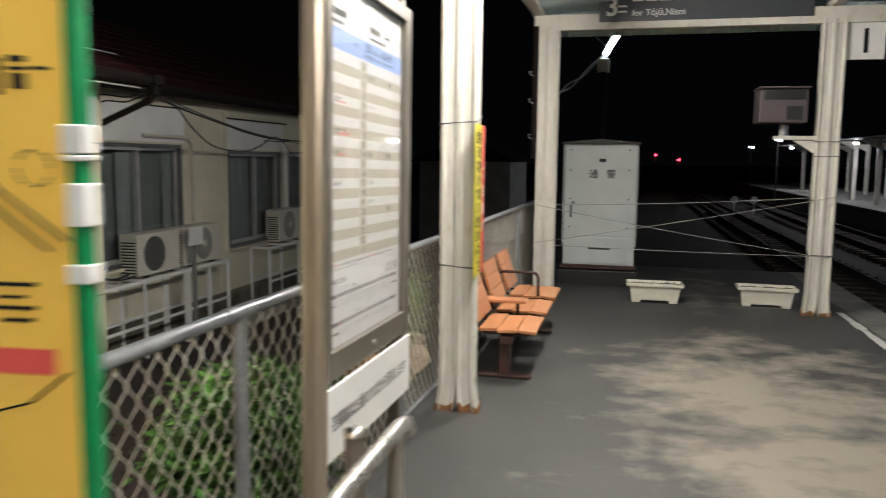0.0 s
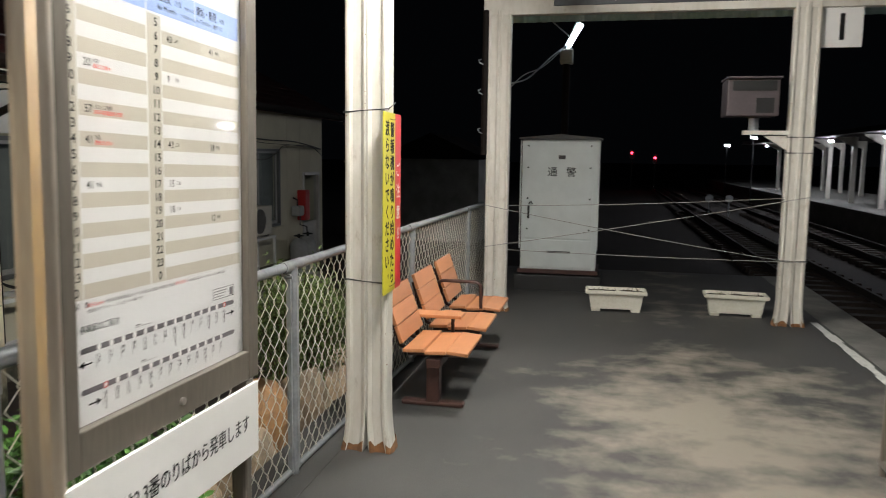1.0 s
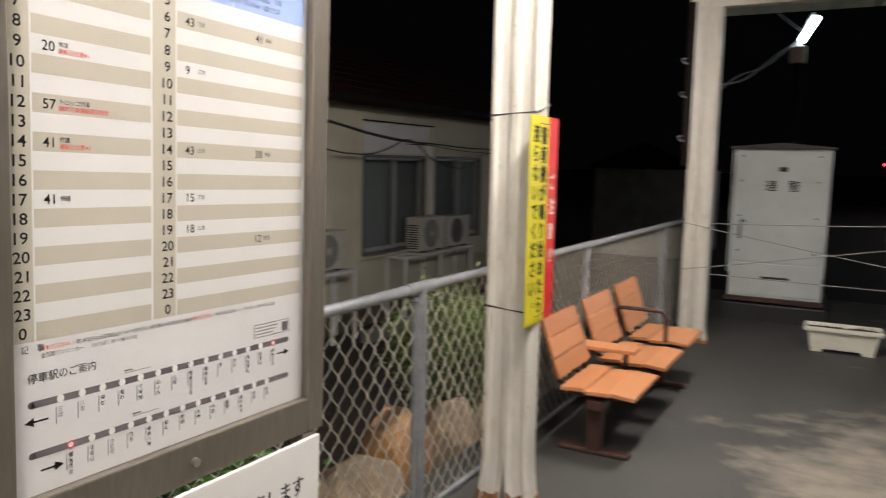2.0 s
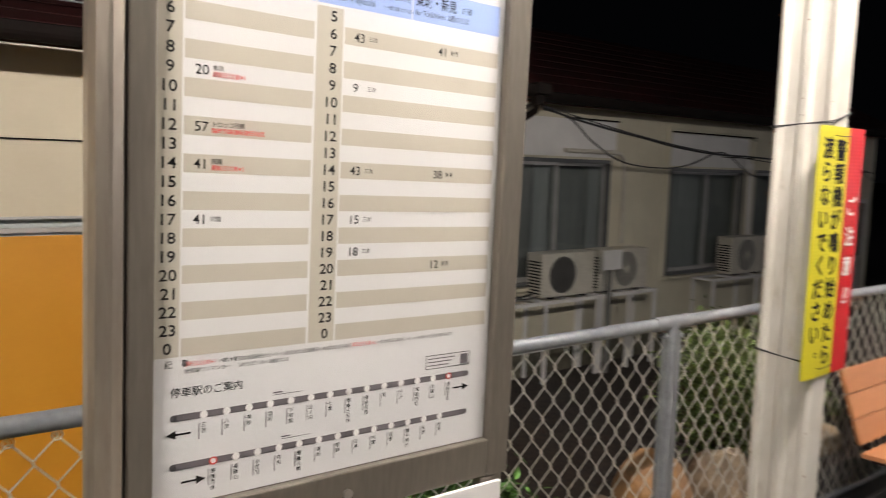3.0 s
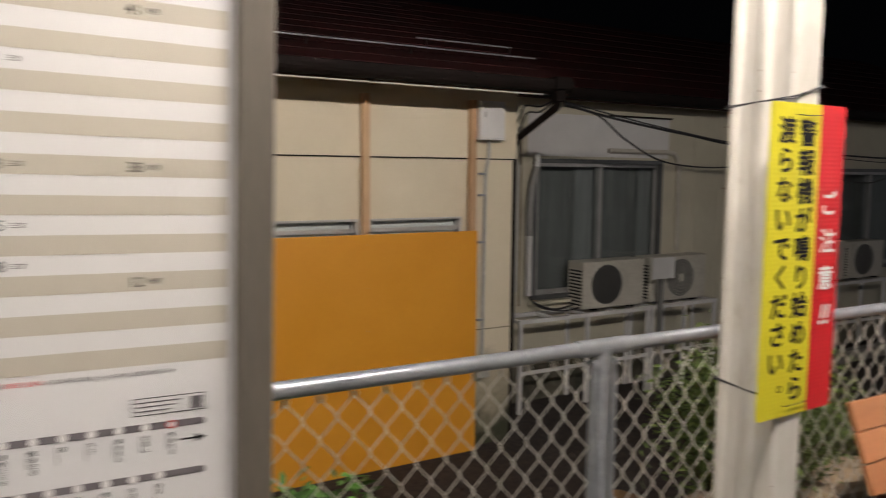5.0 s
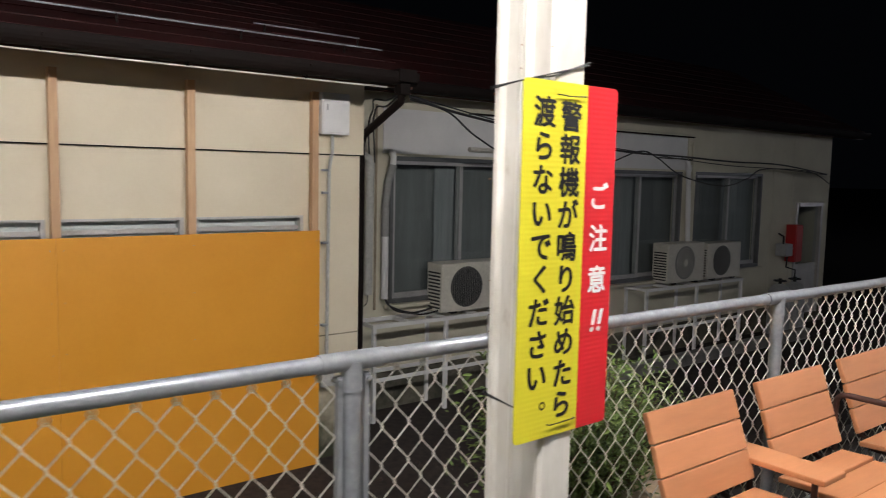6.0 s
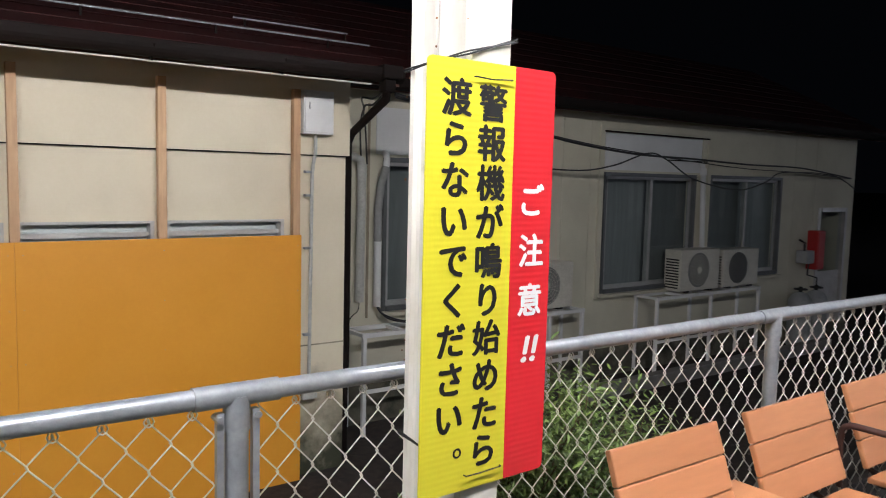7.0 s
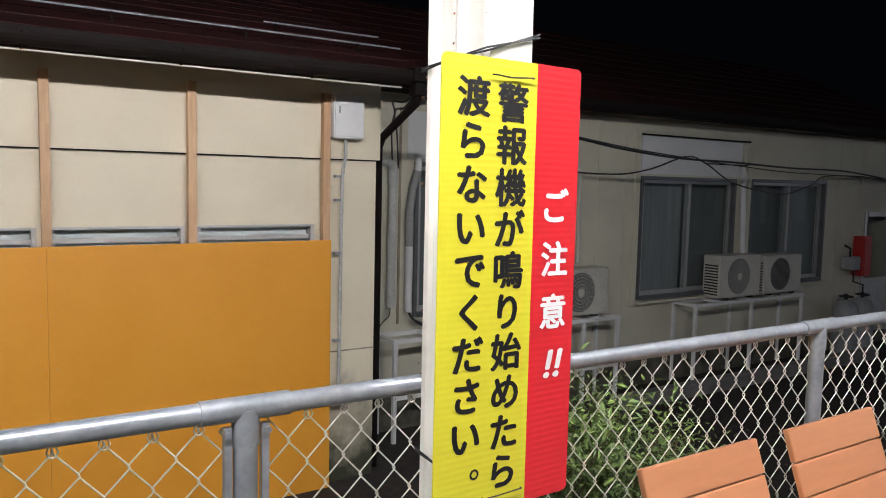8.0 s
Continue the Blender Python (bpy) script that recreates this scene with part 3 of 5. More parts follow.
# local y runs from -0.43 to 0.43 across the sheet
YL, YR, ZB, ZT = -0.4535, 0.405, 1.066, 2.33
part("post", B(-0.06, 0.03, YL - 0.115, YL - 0.052, -0.02, 2.6, bevel=0.028), M["post_bronze"], board)
part("post", B(-0.075, -0.018, YR + 0.03, YR + 0.085, -0.02, 2.45, bevel=0.012), M["bronze"], board)
part("back_panel", B(-0.055, -0.012, YL - 0.05, YR + 0.07, ZB - 0.1, ZT + 0.06), M["bronze"], board)
part("frame_side", B(-0.012, 0.014, YL - 0.05, YL, ZB - 0.1, ZT + 0.06, bevel=0.004), M["bronze"], board)
part("frame_side", B(-0.012, 0.014, YR, YR + 0.07, ZB - 0.1, ZT + 0.06, bevel=0.004), M["bronze"], board)
part("frame_bottom", B(-0.012, 0.013, YL, YR, ZB - 0.098, ZB, bevel=0.004), M["bronze"], board)
part("frame_top", B(-0.012, 0.013, YL, YR, ZT, ZT + 0.058, bevel=0.004), M["bronze"], board)
for y in (-0.0, ):
    bm = bmesh.new()
    tube(bm, [(0.012, y - 0.02, ZB - 0.05), (0.022, y - 0.02, ZB - 0.05)], 0.011, 14)
    part("lock", bm, M["steel"], board, "round steel lock")
part("bracket", B(-0.02, 0.012, YR - 0.02, YR + 0.03, ZB - 0.16, ZB - 0.102, bevel=0.003), M["bronze"], board)


def sheet_place(layer):
    return lambda u, v: (-0.0105 + 0.0004 * layer, u, v)


bm = bmesh.new()
flat(bm, YL + 0.001, YR - 0.001, ZB + 0.001, ZT - 0.001, sheet_place(0))
poster = part("poster", bm, M["paper"], board, "white printed timetable sheet")
PITCH = 0.036
Z9 = 1.9275
U1, U2, U3, U4, U5 = YL + 0.016, YL + 0.058, YL + 0.335, YL + 0.402, YL + 0.842
bm = bmesh.new()
hour_z = {h: Z9 - (i - 4) * PITCH for i, h in enumerate(list(range(5, 24)) + [0])}
for h, z in hour_z.items():
    if h % 2 == 0:
        flat(bm, U2, U3 - 0.006, z - PITCH / 2, z + PITCH / 2, sheet_place(1))
        flat(bm, U4, U5, z - PITCH / 2, z + PITCH / 2, sheet_place(1))
lo, hi = hour_z[0] - PITCH / 2, hour_z[5] + PITCH / 2
flat(bm, U1 - 0.014, U2 - 0.004, lo, hi, sheet_place(1))
flat(bm, U3, U4 - 0.004, lo, hi, sheet_place(1))
part("printed_bands", bm, M["beige"], poster)
bm = bmesh.new()
flat(bm, U1 - 0.014, U3 - 0.006, hi + 0.006, hi + 0.078, sheet_place(1))
flat(bm, U3, U3 + 0.24, hi + 0.006, hi + 0.078, sheet_place(1))
flat(bm, U3 + 0.243, U5, hi + 0.006, hi + 0.078, sheet_place(1))
part("printed_header", bm, M["blue"], poster)
ink, red, grey, white = bmesh.new(), bmesh.new(), bmesh.new(), bmesh.new()
P2, P3, P4 = sheet_place(2), sheet_place(3), sheet_place(4)
for h, z in hour_z.items():
    for u in (YL + 0.031, YL + 0.375):
        write(ink, str(h), u, z - 0.011, 0.031, P2, 0.014, "c", 1.12)
times = {9: ("20", "木次", "運転日注意※1"), 12: ("57", "トロッコ列車", "臨時列車運転期日指定"), 14: ("41", "宍道", "運転日注意※2"), 17: ("41", "宍道", "")}
for h, (a, b, c) in times.items():
    z = hour_z[h]
    write(ink, a, U2 + 0.02, z - 0.0095, 0.027, P2, 0.007, "l", 1.04)
    write(ink, b, U2 + 0.054, z + (0.001 if c else -0.004), 0.0115, P2, 0.012)
    if c:
        write(red, c, U2 + 0.054, z - 0.0115, 0.0112, P2, 0.012)
for h, a, b, du in ((6, "43", "三次", 0.024), (9, "9", "三次", 0.024), (14, "43", "三次", 0.024), (17, "15", "三次", 0.024), (19, "18", "三次", 0.024),
                    (6, "41", "新見", 0.253), (14, "38", "新見", 0.253), (20, "12", "新見", 0.253)):
    z = hour_z[h]
    write(ink, a, U4 + du, z - 0.0095, 0.027, P2, 0.007, "l", 1.04)
    write(ink, b, U4 + du + 0.037, z - 0.004, 0.0115, P2, 0.012)
hz = hi + 0.012
write(ink, "三次", U3 + 0.05, hz + 0.03, 0.034, P2, 0.012)
write(ink, "方面", U3 + 0.135, hz + 0.032, 0.018, P2)
write(ink, "for Miyoshi", U3 + 0.05, hz + 0.006, 0.02, P2)
write(ink, "2番のりば", U3 + 0.185, hz + 0.03, 0.0115, P2)
write(ink, "(一部,3番のりば)", U3 + 0.165, hz + 0.007, 0.0105, P2)
write(ink, "東城・新見", U3 + 0.25, hz + 0.03, 0.03, P2, 0.012, squeeze=0.8)
write(ink, "方面", U3 + 0.385, hz + 0.032, 0.016, P2)
write(ink, "for Tōjō,Niimi  3番のりば", U3 + 0.25, hz + 0.008, 0.0165, P2, squeeze=0.88)
write(ink, "1番のりば", U3 - 0.075, hz + 0.03, 0.0115, P2)
for u0, u1, z, hgt in ((0.03, 0.2, 0.118, 0.03), (0.03, 0.16, 0.092, 0.012), (0.44, 0.58, 0.118, 0.03), (0.44, 0.62, 0.092, 0.012), (0.62, 0.7, 0.122, 0.016)):
    n = int((u1 - u0) / (hgt * 1.05))
    for i in range(n):
        a = YL + u0 + i * hgt * 1.05
        flat(ink, a, a + hgt * 0.8, hi + z, hi + z + hgt * 0.8, P2)
zb = hour_z[0] - PITCH / 2
write(ink, "記", U1 + 0.01, zb - 0.02, 0.0165, P2)
write(ink, "事", U1 + 0.042, zb - 0.02, 0.0165, P2)
write(red, "運転日注意※1", U2 + 0.008, zb - 0.02, 0.0105, P2)
write(ink, "＝第2木曜日は出雲横田止(2・8・11月を除く)出雲横田〜木次間は代行輸送", U2 + 0.075, zb - 0.02, 0.0105, P2, squeeze=0.9)
write(red, "運転日注意※2", U4 + 0.045, zb - 0.019, 0.0105, P2)
write(ink, "＝第2木曜日は運休(2・8・11月を除く)は翌週木曜日も運休", U4 + 0.113, zb - 0.019, 0.0095, P2, squeeze=0.9)
write(ink, "全列車ワンマンカー　〈のりば〉③＝3番のりば", U2 + 0.008, zb - 0.034, 0.0105, P2)
write(ink, "停車駅のご案内", U1 + 0.022, zb - 0.08, 0.0215, P2)
# boxed notice at the sheet's lower edge
for a in ((0.659, 0.798, zb - 0.1, zb - 0.0985), (0.659, 0.798, zb - 0.0665, zb - 0.065), (0.659, 0.6605, zb - 0.0985, zb - 0.0665), (0.7965, 0.798, zb - 0.0985, zb - 0.0665)):
    flat(ink, YL + a[0], YL + a[1], a[2], a[3], P2)
for k in range(3):
    flat(grey, YL + 0.665, YL + 0.75 - 0.01 * k, zb - 0.0755 - 0.0085 * k, zb - 0.073 - 0.0085 * k, P2)
flat(grey, YL + 0.768, YL + 0.792, zb - 0.096, zb - 0.071, P2)
line_a = ["三次", "八次", "神杉", "塩町", "下和知", "山ノ内", "七塚", "備後三日市", "備後庄原", "高", "平子", "備後西城", "比婆山", "備後落合"]
line_b = ["備後落合", "道後山", "小奴可", "内名", "備後八幡", "東城", "野馳", "矢神", "市岡", "坂根", "備中神代", "布原", "新見"]
for names, zl, u0, u1, here in ((line_a, 1.2465, 0.106, 0.732, 13), (line_b, 1.1465, 0.127, 0.709, 0)):
    flat(grey, YL + 0.045, YL + 0.79, zl - 0.007, zl + 0.007, P2)
    disc(grey, (P2(0, 0)[0], YL + 0.045, zl), 0.007, "x", 12)
    disc(grey, (P2(0, 0)[0], YL + 0.79, zl), 0.007, "x", 12)
    for i, nm in enumerate(names):
        u = YL + u0 + (u1 - u0) * i / (len(names) - 1)
        disc(white, (P3(0, 0)[0], u, zl), 0.0082, "x", 14)
        if i == here:
            disc(red, (P4(0, 0)[0], u, zl), 0.0088, "x", 16, 0.0055)
        write(ink, nm, u, zl - 0.025, 0.0112, P2, 0.008, vertical=True)
        flat(grey, u - 0.0105, u - 0.0085, zl - 0.05, zl - 0.016, P2)
    flat(ink, YL + u0 + 0.15, YL + u0 + 0.22, zl + 0.0175, zl + 0.0185, P2)
    flat(grey, YL + u0 + 0.15, YL + u0 + 0.172, zl + 0.0215, zl + 0.0245, P2)
for u, z, s in ((0.06, 1.213, -1), (0.768, 1.213, 1), (0.082, 1.113, 1)):
    flat(ink, YL + u - 0.02, YL + u + 0.02, z - 0.002, z + 0.002, P2)
    ink.faces.new([ink.verts.new(P2(YL + u + s * a, z + b)) for a, b in ((0.03, 0), (0.01, 0.009), (0.01, -0.009))])
tagged(part("printed_text", ink, M["ink"], poster, "black printed train times and station names"), kind="stuff")
tagged(part("printed_notes", red, M["red_ink"], poster, "red printed notes"), kind="stuff")
tagged(part("route_bars", grey, M["grey_ink"], poster, "grey route diagram bars"), kind="stuff")
tagged(part("route_stops", white, M["white_ink"], poster), kind="stuff")
bm = bmesh.new()
flat(bm, YL - 0.001, YR + 0.001, ZB - 0.001, ZT + 0.001, lambda u, v: (0.002, u, v))
part("cover", bm, M["cover"], board, "clear plastic cover").visible_shadow = False
low = thing("notice_board", (BX + 0.022, 3.39, 0.83), "white board with one line of black lettering under the timetable", "sign", lean=LEAN)
part("panel", B(-0.006, 0.006, -0.52, 0.46, -0.125, 0.125, bevel=0.002), M["white_ink"], low)
bm = bmesh.new()
for k, du in enumerate((0.0, 0.0014, -0.0014)):
    write(bm, "芸備線は2,3番のりばから発車します", -0.475 + du, -0.022, 0.062, lambda u, v: (0.0065 + 0.0001 * k, u, v), squeeze=0.86)
part("lettering", bm, M["ink"], low, "black lettering")

# ---- warning sign on the column ----
SX, SY, SZ = -0.276, 5.466, 0.953
sign = thing("warning_sign", (SX, SY, SZ), "yellow and red vertical warning sign wired to the column", "sign", turn=1.5)
W, H, RX = 0.396, 1.01, 0.261


def rounded(y0, y1, z0, z1, r, corners):
    pts = []
    for (cy, cz, a0), on in zip(((y1 - r, z0 + r, -90), (y1 - r, z1 - r, 0), (y0 + r, z1 - r, 90), (y0 + r, z0 + r, 180)), corners):
        if on:
            pts += [(cy + r * math.cos(radians(a0 + k * 22.5)), cz + r * math.sin(radians(a0 + k * 22.5))) for k in range(5)]
        else:
            pts.append({-90: (y1, z0), 0: (y1, z1), 90: (y0, z1), 180: (y0, z0)}[a0])
    return pts


bm = bmesh.new()
prism(bm, rounded(0, RX, 0, H, 0.014, (0, 0, 1, 1)), "x", 0, 0.004)
part("yellow_panel", bm, M["yellow"], sign, "yellow reflective panel with black lettering")
bm = bmesh.new()
prism(bm, rounded(RX, W, 0, H, 0.014, (1, 1, 0, 0)), "x", 0, 0.004)
part("red_panel", bm, M["red"], sign, "red reflective panel with white lettering")
place = lambda u, v: (0.0056, u, v)
def character(ch, u, v, size, material, bold=0.037, wide=1.0, slant=0.0):
    bm = bmesh.new()
    for k, (du, dv) in enumerate(((0, 0), (bold, 0), (-bold, 0), (0, 0.7 * bold), (0.6 * bold, -0.6 * bold), (-0.6 * bold, -0.4 * bold))):
        write(bm, ch, u + du * size, v + dv * size, size, lambda p, q, k=k: (0.0045 + 0.0001 * k, p + slant * (q - v), q), 0.0, "c", wide)
    part("character", bm, material, sign)


for i, ch in enumerate("警報機が鳴り始めたら"):
    character(ch, 0.192, 0.884 - i * 0.0921, 0.089, M["ink"])
for i, ch in enumerate("渡らないでください"):
    character(ch, 0.084, 0.891 - i * 0.0926, 0.089, M["ink"])
character("。", 0.11, 0.891 - 9 * 0.0926 + 0.03, 0.08, M["ink"], 0.01, 1.0)
for i, ch in enumerate("ご注意‼"):
    character(ch, 0.331, 0.66 - i * 0.1235, 0.086, M["white_ink"], 0.036, 1.0 if i < 3 else 1.25, 0.0 if i < 3 else 0.22)
for z in (0.968, 0.03):
    bm = bmesh.new()
    tube(bm, [(-0.01, 0.13, z + 0.008), (0.012, 0.135, z + 0.006), (0.009, 0.18, z + 0.004), (0.012, 0.245, z + 0.008), (-0.01, 0.25, z + 0.008)], 0.0018, 5)
    part("fixing_wire", bm, M["black"], sign, "dark fixing wire")

# ---- bench ----
bench = thing("platform_bench", (-0.2, 6.425, 0), "three-seat platform bench, orange-brown slats on a dark brown steel frame", "bench")
PITCHB, SW = 0.79, 0.6
bm = B(-0.05, 0.05, 0.0, 2.2, 0.29, 0.35, bevel=0.006)
part("beam", bm, M["brown_steel"], bench)
for y in (0.1, 1.82):
    part("leg", B(-0.06, 0.03, y - 0.045, y + 0.045, 0.03, 0.29, bevel=0.006), M["brown_steel"], bench)
    part("foot", B(-0.24, 0.2, y - 0.04, y + 0.04, 0.0, 0.035, bevel=0.012), M["brown_steel"], bench)
for i in range(3):
    y0 = i * PITCHB
    y1 = y0 + SW
    seat = part("seat_frame", B(-0.2, 0.18, y0 + 0.08, y1 - 0.08, 0.352, 0.375), M["brown_steel"], bench)
    for k in range(3):
        x0 = -0.215 + k * 0.152
        a = pose(x0, 0, 0.378 + (0.012 if k == 2 else 0.008 * (1 - k)), 0, -2.5 if k < 2 else 5, 0)
        part("seat_slat", B(0, 0.149, y0, y1, 0, 0.026, bevel=0.006, m=a), M["wood"], seat)
    bm = bmesh.new()
    tube(bm, [(-0.3, y0 + 0.1, 0.5), (-0.3, y1 - 0.1, 0.5)], 0.012, 6)
    back = part("back_frame", bm, M["brown_steel"], bench)
    for k in range(3):
        z0 = 0.447 + k * 0.12
        x0 = -0.225 - k * 0.042
        a = pose(x0, 0, z0, 0, -20, 0)
        part("back_slat", B(-0.013, 0.013, y0, y1, 0, 0.1235, bevel=0.006, m=a), M["wood"], back)
    for yy in (y0 + 0.15, y1 - 0.15):
        bm = bmesh.new()
        tube(bm, [(-0.16, yy, 0.36), (-0.27, yy, 0.4), (-0.305, yy, 0.5), (-0.385, yy, 0.72)], 0.014, 6)
        part("back_bracket", bm, M["brown_steel"], back)
ya = SW + 0.005
part("armrest", B(-0.36, 0.08, ya - 0.02, ya + 0.165, 0.51, 0.535, bevel=0.006), M["wood"], bench, "flat orange-brown armrest board")
bm = bmesh.new()
tube(bm, [(-0.28, ya + 0.07, 0.35), (-0.28, ya + 0.07, 0.51)], 0.014, 8)
part("armrest_support", bm, M["brown_steel"], bench)
bm = bmesh.new()
tube(bm, [(0.0, ya + 0.07, 0.35), (0.0, ya + 0.07, 0.51)], 0.014, 8)
part("armrest_support", bm, M["brown_steel"], bench)
yh = 2 * PITCHB - 0.075
bm = bmesh.new()
arc = [(-0.3, yh, 0.36), (-0.31, yh, 0.55)] + [(-0.25 - 0.06 * math.cos(radians(a)), yh, 0.6 + 0.05 * math.sin(radians(a))) for a in (20, 45, 70, 90)] + \
      [(0.02 + 0.06 * math.sin(radians(a)), yh, 0.59 + 0.06 * math.cos(radians(a))) for a in (0, 30, 60, 90)] + [(0.08, yh, 0.42)]
tube(bm, arc, 0.015, 10)
part("arm_hoop", bm, M["brown_steel"], bench, "bent dark brown steel armrest hoop")


# ---- planters ----
def planter(x, y, turn):
    ob = thing("flower_planter", (x, y, 0), "long cream plastic flower planter with dry soil, on the asphalt", "planter", "planters", turn=turn)
    bm = bmesh.new()
    def ring(wx, wy, z):
        return [bm.verts.new((sx * wx, sy * wy, z)) for sx, sy in ((-1, -1), (1, -1), (1, 1), (-1, 1))]
    rings = [ring(0.275, 0.1, 0.03), ring(0.3, 0.125, 0.2), ring(0.34, 0.155, 0.205), ring(0.34, 0.155, 0.245), ring(0.315, 0.13, 0.248), ring(0.3, 0.115, 0.2)]
    for q, w in zip(rings, rings[1:]):
        for k in range(4):
            bm.faces.new((q[k], q[(k + 1) % 4], w[(k + 1) % 4], w[k]))
    bm.faces.new(rings[0])
    bmesh.ops.bevel(bm, geom=[e for e in bm.edges], offset=0.006, segments=2, affect="EDGES")
    part("trough", bm, M["planter"], ob)
    for sx in (-0.22, 0.22):
        part("foot", B(sx - 0.05, sx + 0.05, -0.1, 0.1, 0.0, 0.034, bevel=0.004), M["planter"], ob)
    bm = bmesh.new()
    flat(bm, -0.305, 0.305, -0.12, 0.12, lambda u, v: (u, v, 0.215 + 0.0 * u))
    bmesh.ops.subdivide_edges(bm, edges=bm.edges[:], cuts=12, use_grid_fill=True)
    for v in bm.verts:
        v.co.z += 0.022 * noise.noise(v.co * 14 + Vector((x, y, 0)))
    part("soil", bm, M["soil"], ob)
    bm = bmesh.new()
    for i in range(22):
        px, py = random.uniform(-0.27, 0.27), random.uniform(-0.1, 0.1)
        tube(bm, [(px, py, 0.21), (px + random.uniform(-0.03, 0.03), py + random.uniform(-0.03, 0.03), 0.235 + random.random() * 0.025)], [0.006, 0.002], 4)
    tagged(part("plant_stub", bm, M["stem"], ob), kind="stuff")
    return ob


planter(1.055, 10.32, 1)
planter(2.36, 10.4, -2)

# ---- relay cabinet ----
cab = thing("relay_cabinet", (0.31, 11.85, 0), "grey steel signalling cabinet with a locked door, on a concrete base", "cabinet")
part("base", B(-0.56, 0.56, -0.42, 0.42, -0.05, 0.2, bevel=0.01), M["black"], cab)
part("plinth", B(-0.52, 0.52, -0.38, 0.38, 0.22, 0.27), M["brown_steel"], cab)
part("body", B(-0.49, 0.49, -0.33, 0.33, 0.27, 1.96, bevel=0.006), M["cabinet"], cab)
bm = bmesh.new()
prism(bm, [(-0.53, 1.96), (0.53, 1.96), (0.53, 1.985), (0, 2.03), (-0.53, 1.985)], "y", -0.38, 0.38)
part("roof", bm, M["black"], cab)
door = part("door", B(-0.45, 0.43, -0.348, -0.332, 0.68, 1.94, bevel=0.004), M["cabinet"], cab)
lowp = part("lower_panel", B(-0.45, 0.43, -0.346, -0.332, 0.3, 0.66, bevel=0.004), M["cabinet"], cab)
part("slot_handle", B(-0.14, 0.16, -0.353, -0.347, 0.49, 0.515), M["black"], lowp)
part("vent_plate", B(-0.02, 0.07, -0.353, -0.349, 1.71, 1.76), M["black"], door)
bm = bmesh.new()
tube(bm, [(-0.39, -0.35, 1.1), (-0.39, -0.39, 1.1), (-0.39, -0.39, 0.94)], 0.014, 8)
tube(bm, [(-0.39, -0.36, 1.13), (-0.36, -0.38, 1.16), (-0.34, -0.38, 1.13)], 0.01, 6)
part("handle", bm, M["black"], door, "black lever handle")
bm = bmesh.new()
write(bm, "通", -0.16, 1.5, 0.13, lambda u, v: (u, -0.3495, v), 0.01)
part("character", bm, M["ink"], door, "black painted character")
bm = bmesh.new()
write(bm, "警", 0.08, 1.5, 0.13, lambda u, v: (u, -0.3495, v), 0.01)
part("character", bm, M["ink"], door, "black painted character")
bm = bmesh.new()
for sx in (-0.41, 0.39):
    for z in (0.8, 1.2, 1.6, 1.88):
        disc(bm, (sx, -0.3495, z), 0.012, "y", 8)
tagged(part("rivet", bm, M["black"], door), kind="stuff")
for sx in (-0.5, 0.5):
    bm = bmesh.new()
    tube(bm, [(sx, -0.4, 0.55), (sx, -0.4, 1.95)], 0.008, 6)
    tube(bm, [(sx, -0.4, 0.6), (sx, -0.3, 0.6)], 0.008, 6)
    tube(bm, [(sx, -0.4, 1.9), (sx, -0.3, 1.9)], 0.008, 6)
    part("guard_bar", bm, M["cabinet"], cab)

# ---- ropes across the platform end ----
def rope(a, b, sag, r=0.0042):
    bm = bmesh.new()
    a, b = Vector(a), Vector(b)
    tube(bm, [a.lerp(b, k / 24) - Vector((0, 0, sag * 4 * (k / 24) * (1 - k / 24))) for k in range(25)], r, 6)
    return solid("barrier_rope", bm, M["rope"], "thin grey rope strung between the columns", "rope", kind="", group="barrier ropes")


rope((-0.15, 9.87, 1.2), (2.7, 9.87, 1.345), 0.02)
rope((-0.42, 9.87, 1.2), (2.68, 9.87, 0.7), 0.02)
rope((-0.42, 9.87, 0.73), (2.95, 9.87, 1.36), 0.015)
rope((-0.15, 9.86, 0.71), (2.95, 9.86, 0.69), 0.012)

# ---- railing at the platform side ----
gate = thing("side_railing", (2.47, 0, 0), "bronze tubular railing along the platform", "railing")
bm = bmesh.new()
tube(bm, [(0, 1.0, 1.33), (0, 5.92, 1.33), (0, 5.98, 1.32)], 0.03, 12)
part("top_rail", bm, M["bronze"], gate)
bm = bmesh.new()
tube(bm, [(0, 1.0, 0.07), (0, 5.98, 0.07)], 0.026, 10)
part("bottom_rail", bm, M["bronze"], gate)
for i in range(36):
    y = 5.94 - i * 0.135
    bm = bmesh.new()
    tube(bm, [(0, y, 0.0 if i % 9 == 0 else 0.09), (0, y, 1.31)], 0.026 if i % 9 == 0 else 0.013, 8)
    part("post" if i % 9 == 0 else "baluster", bm, M["bronze"], gate)

# ---- steel handrail and yellow board by the entrance ----
hr = thing("handrail", (0.155, 2.46, 0), "brushed stainless steel handrail with a short bollard post", "handrail")
bm = bmesh.new()
tube(bm, [(0, 0, 1.02), (0, -0.02, 1.05), (0, -0.08, 1.06), (0, -3.0, 1.06)], 0.021, 14)
part("rail", bm, M["steel"], hr)
for y in (-0.1, -1.5, -2.9):
    bm = bmesh.new()
    tube(bm, [(0, y, 0.0), (0, y, 1.05)], 0.018, 10)
    part("post", bm, M["steel"], hr)
bol = thing("bollard", (0.03, 2.4, 0), "slim stainless post with a domed cap", "bollard")
bm = bmesh.new()
tube(bm, [(0, 0, 0), (0, 0, 1.02)], 0.028, 14)
part("tube", bm, M["bronze"], bol)
bm = bmesh.new()
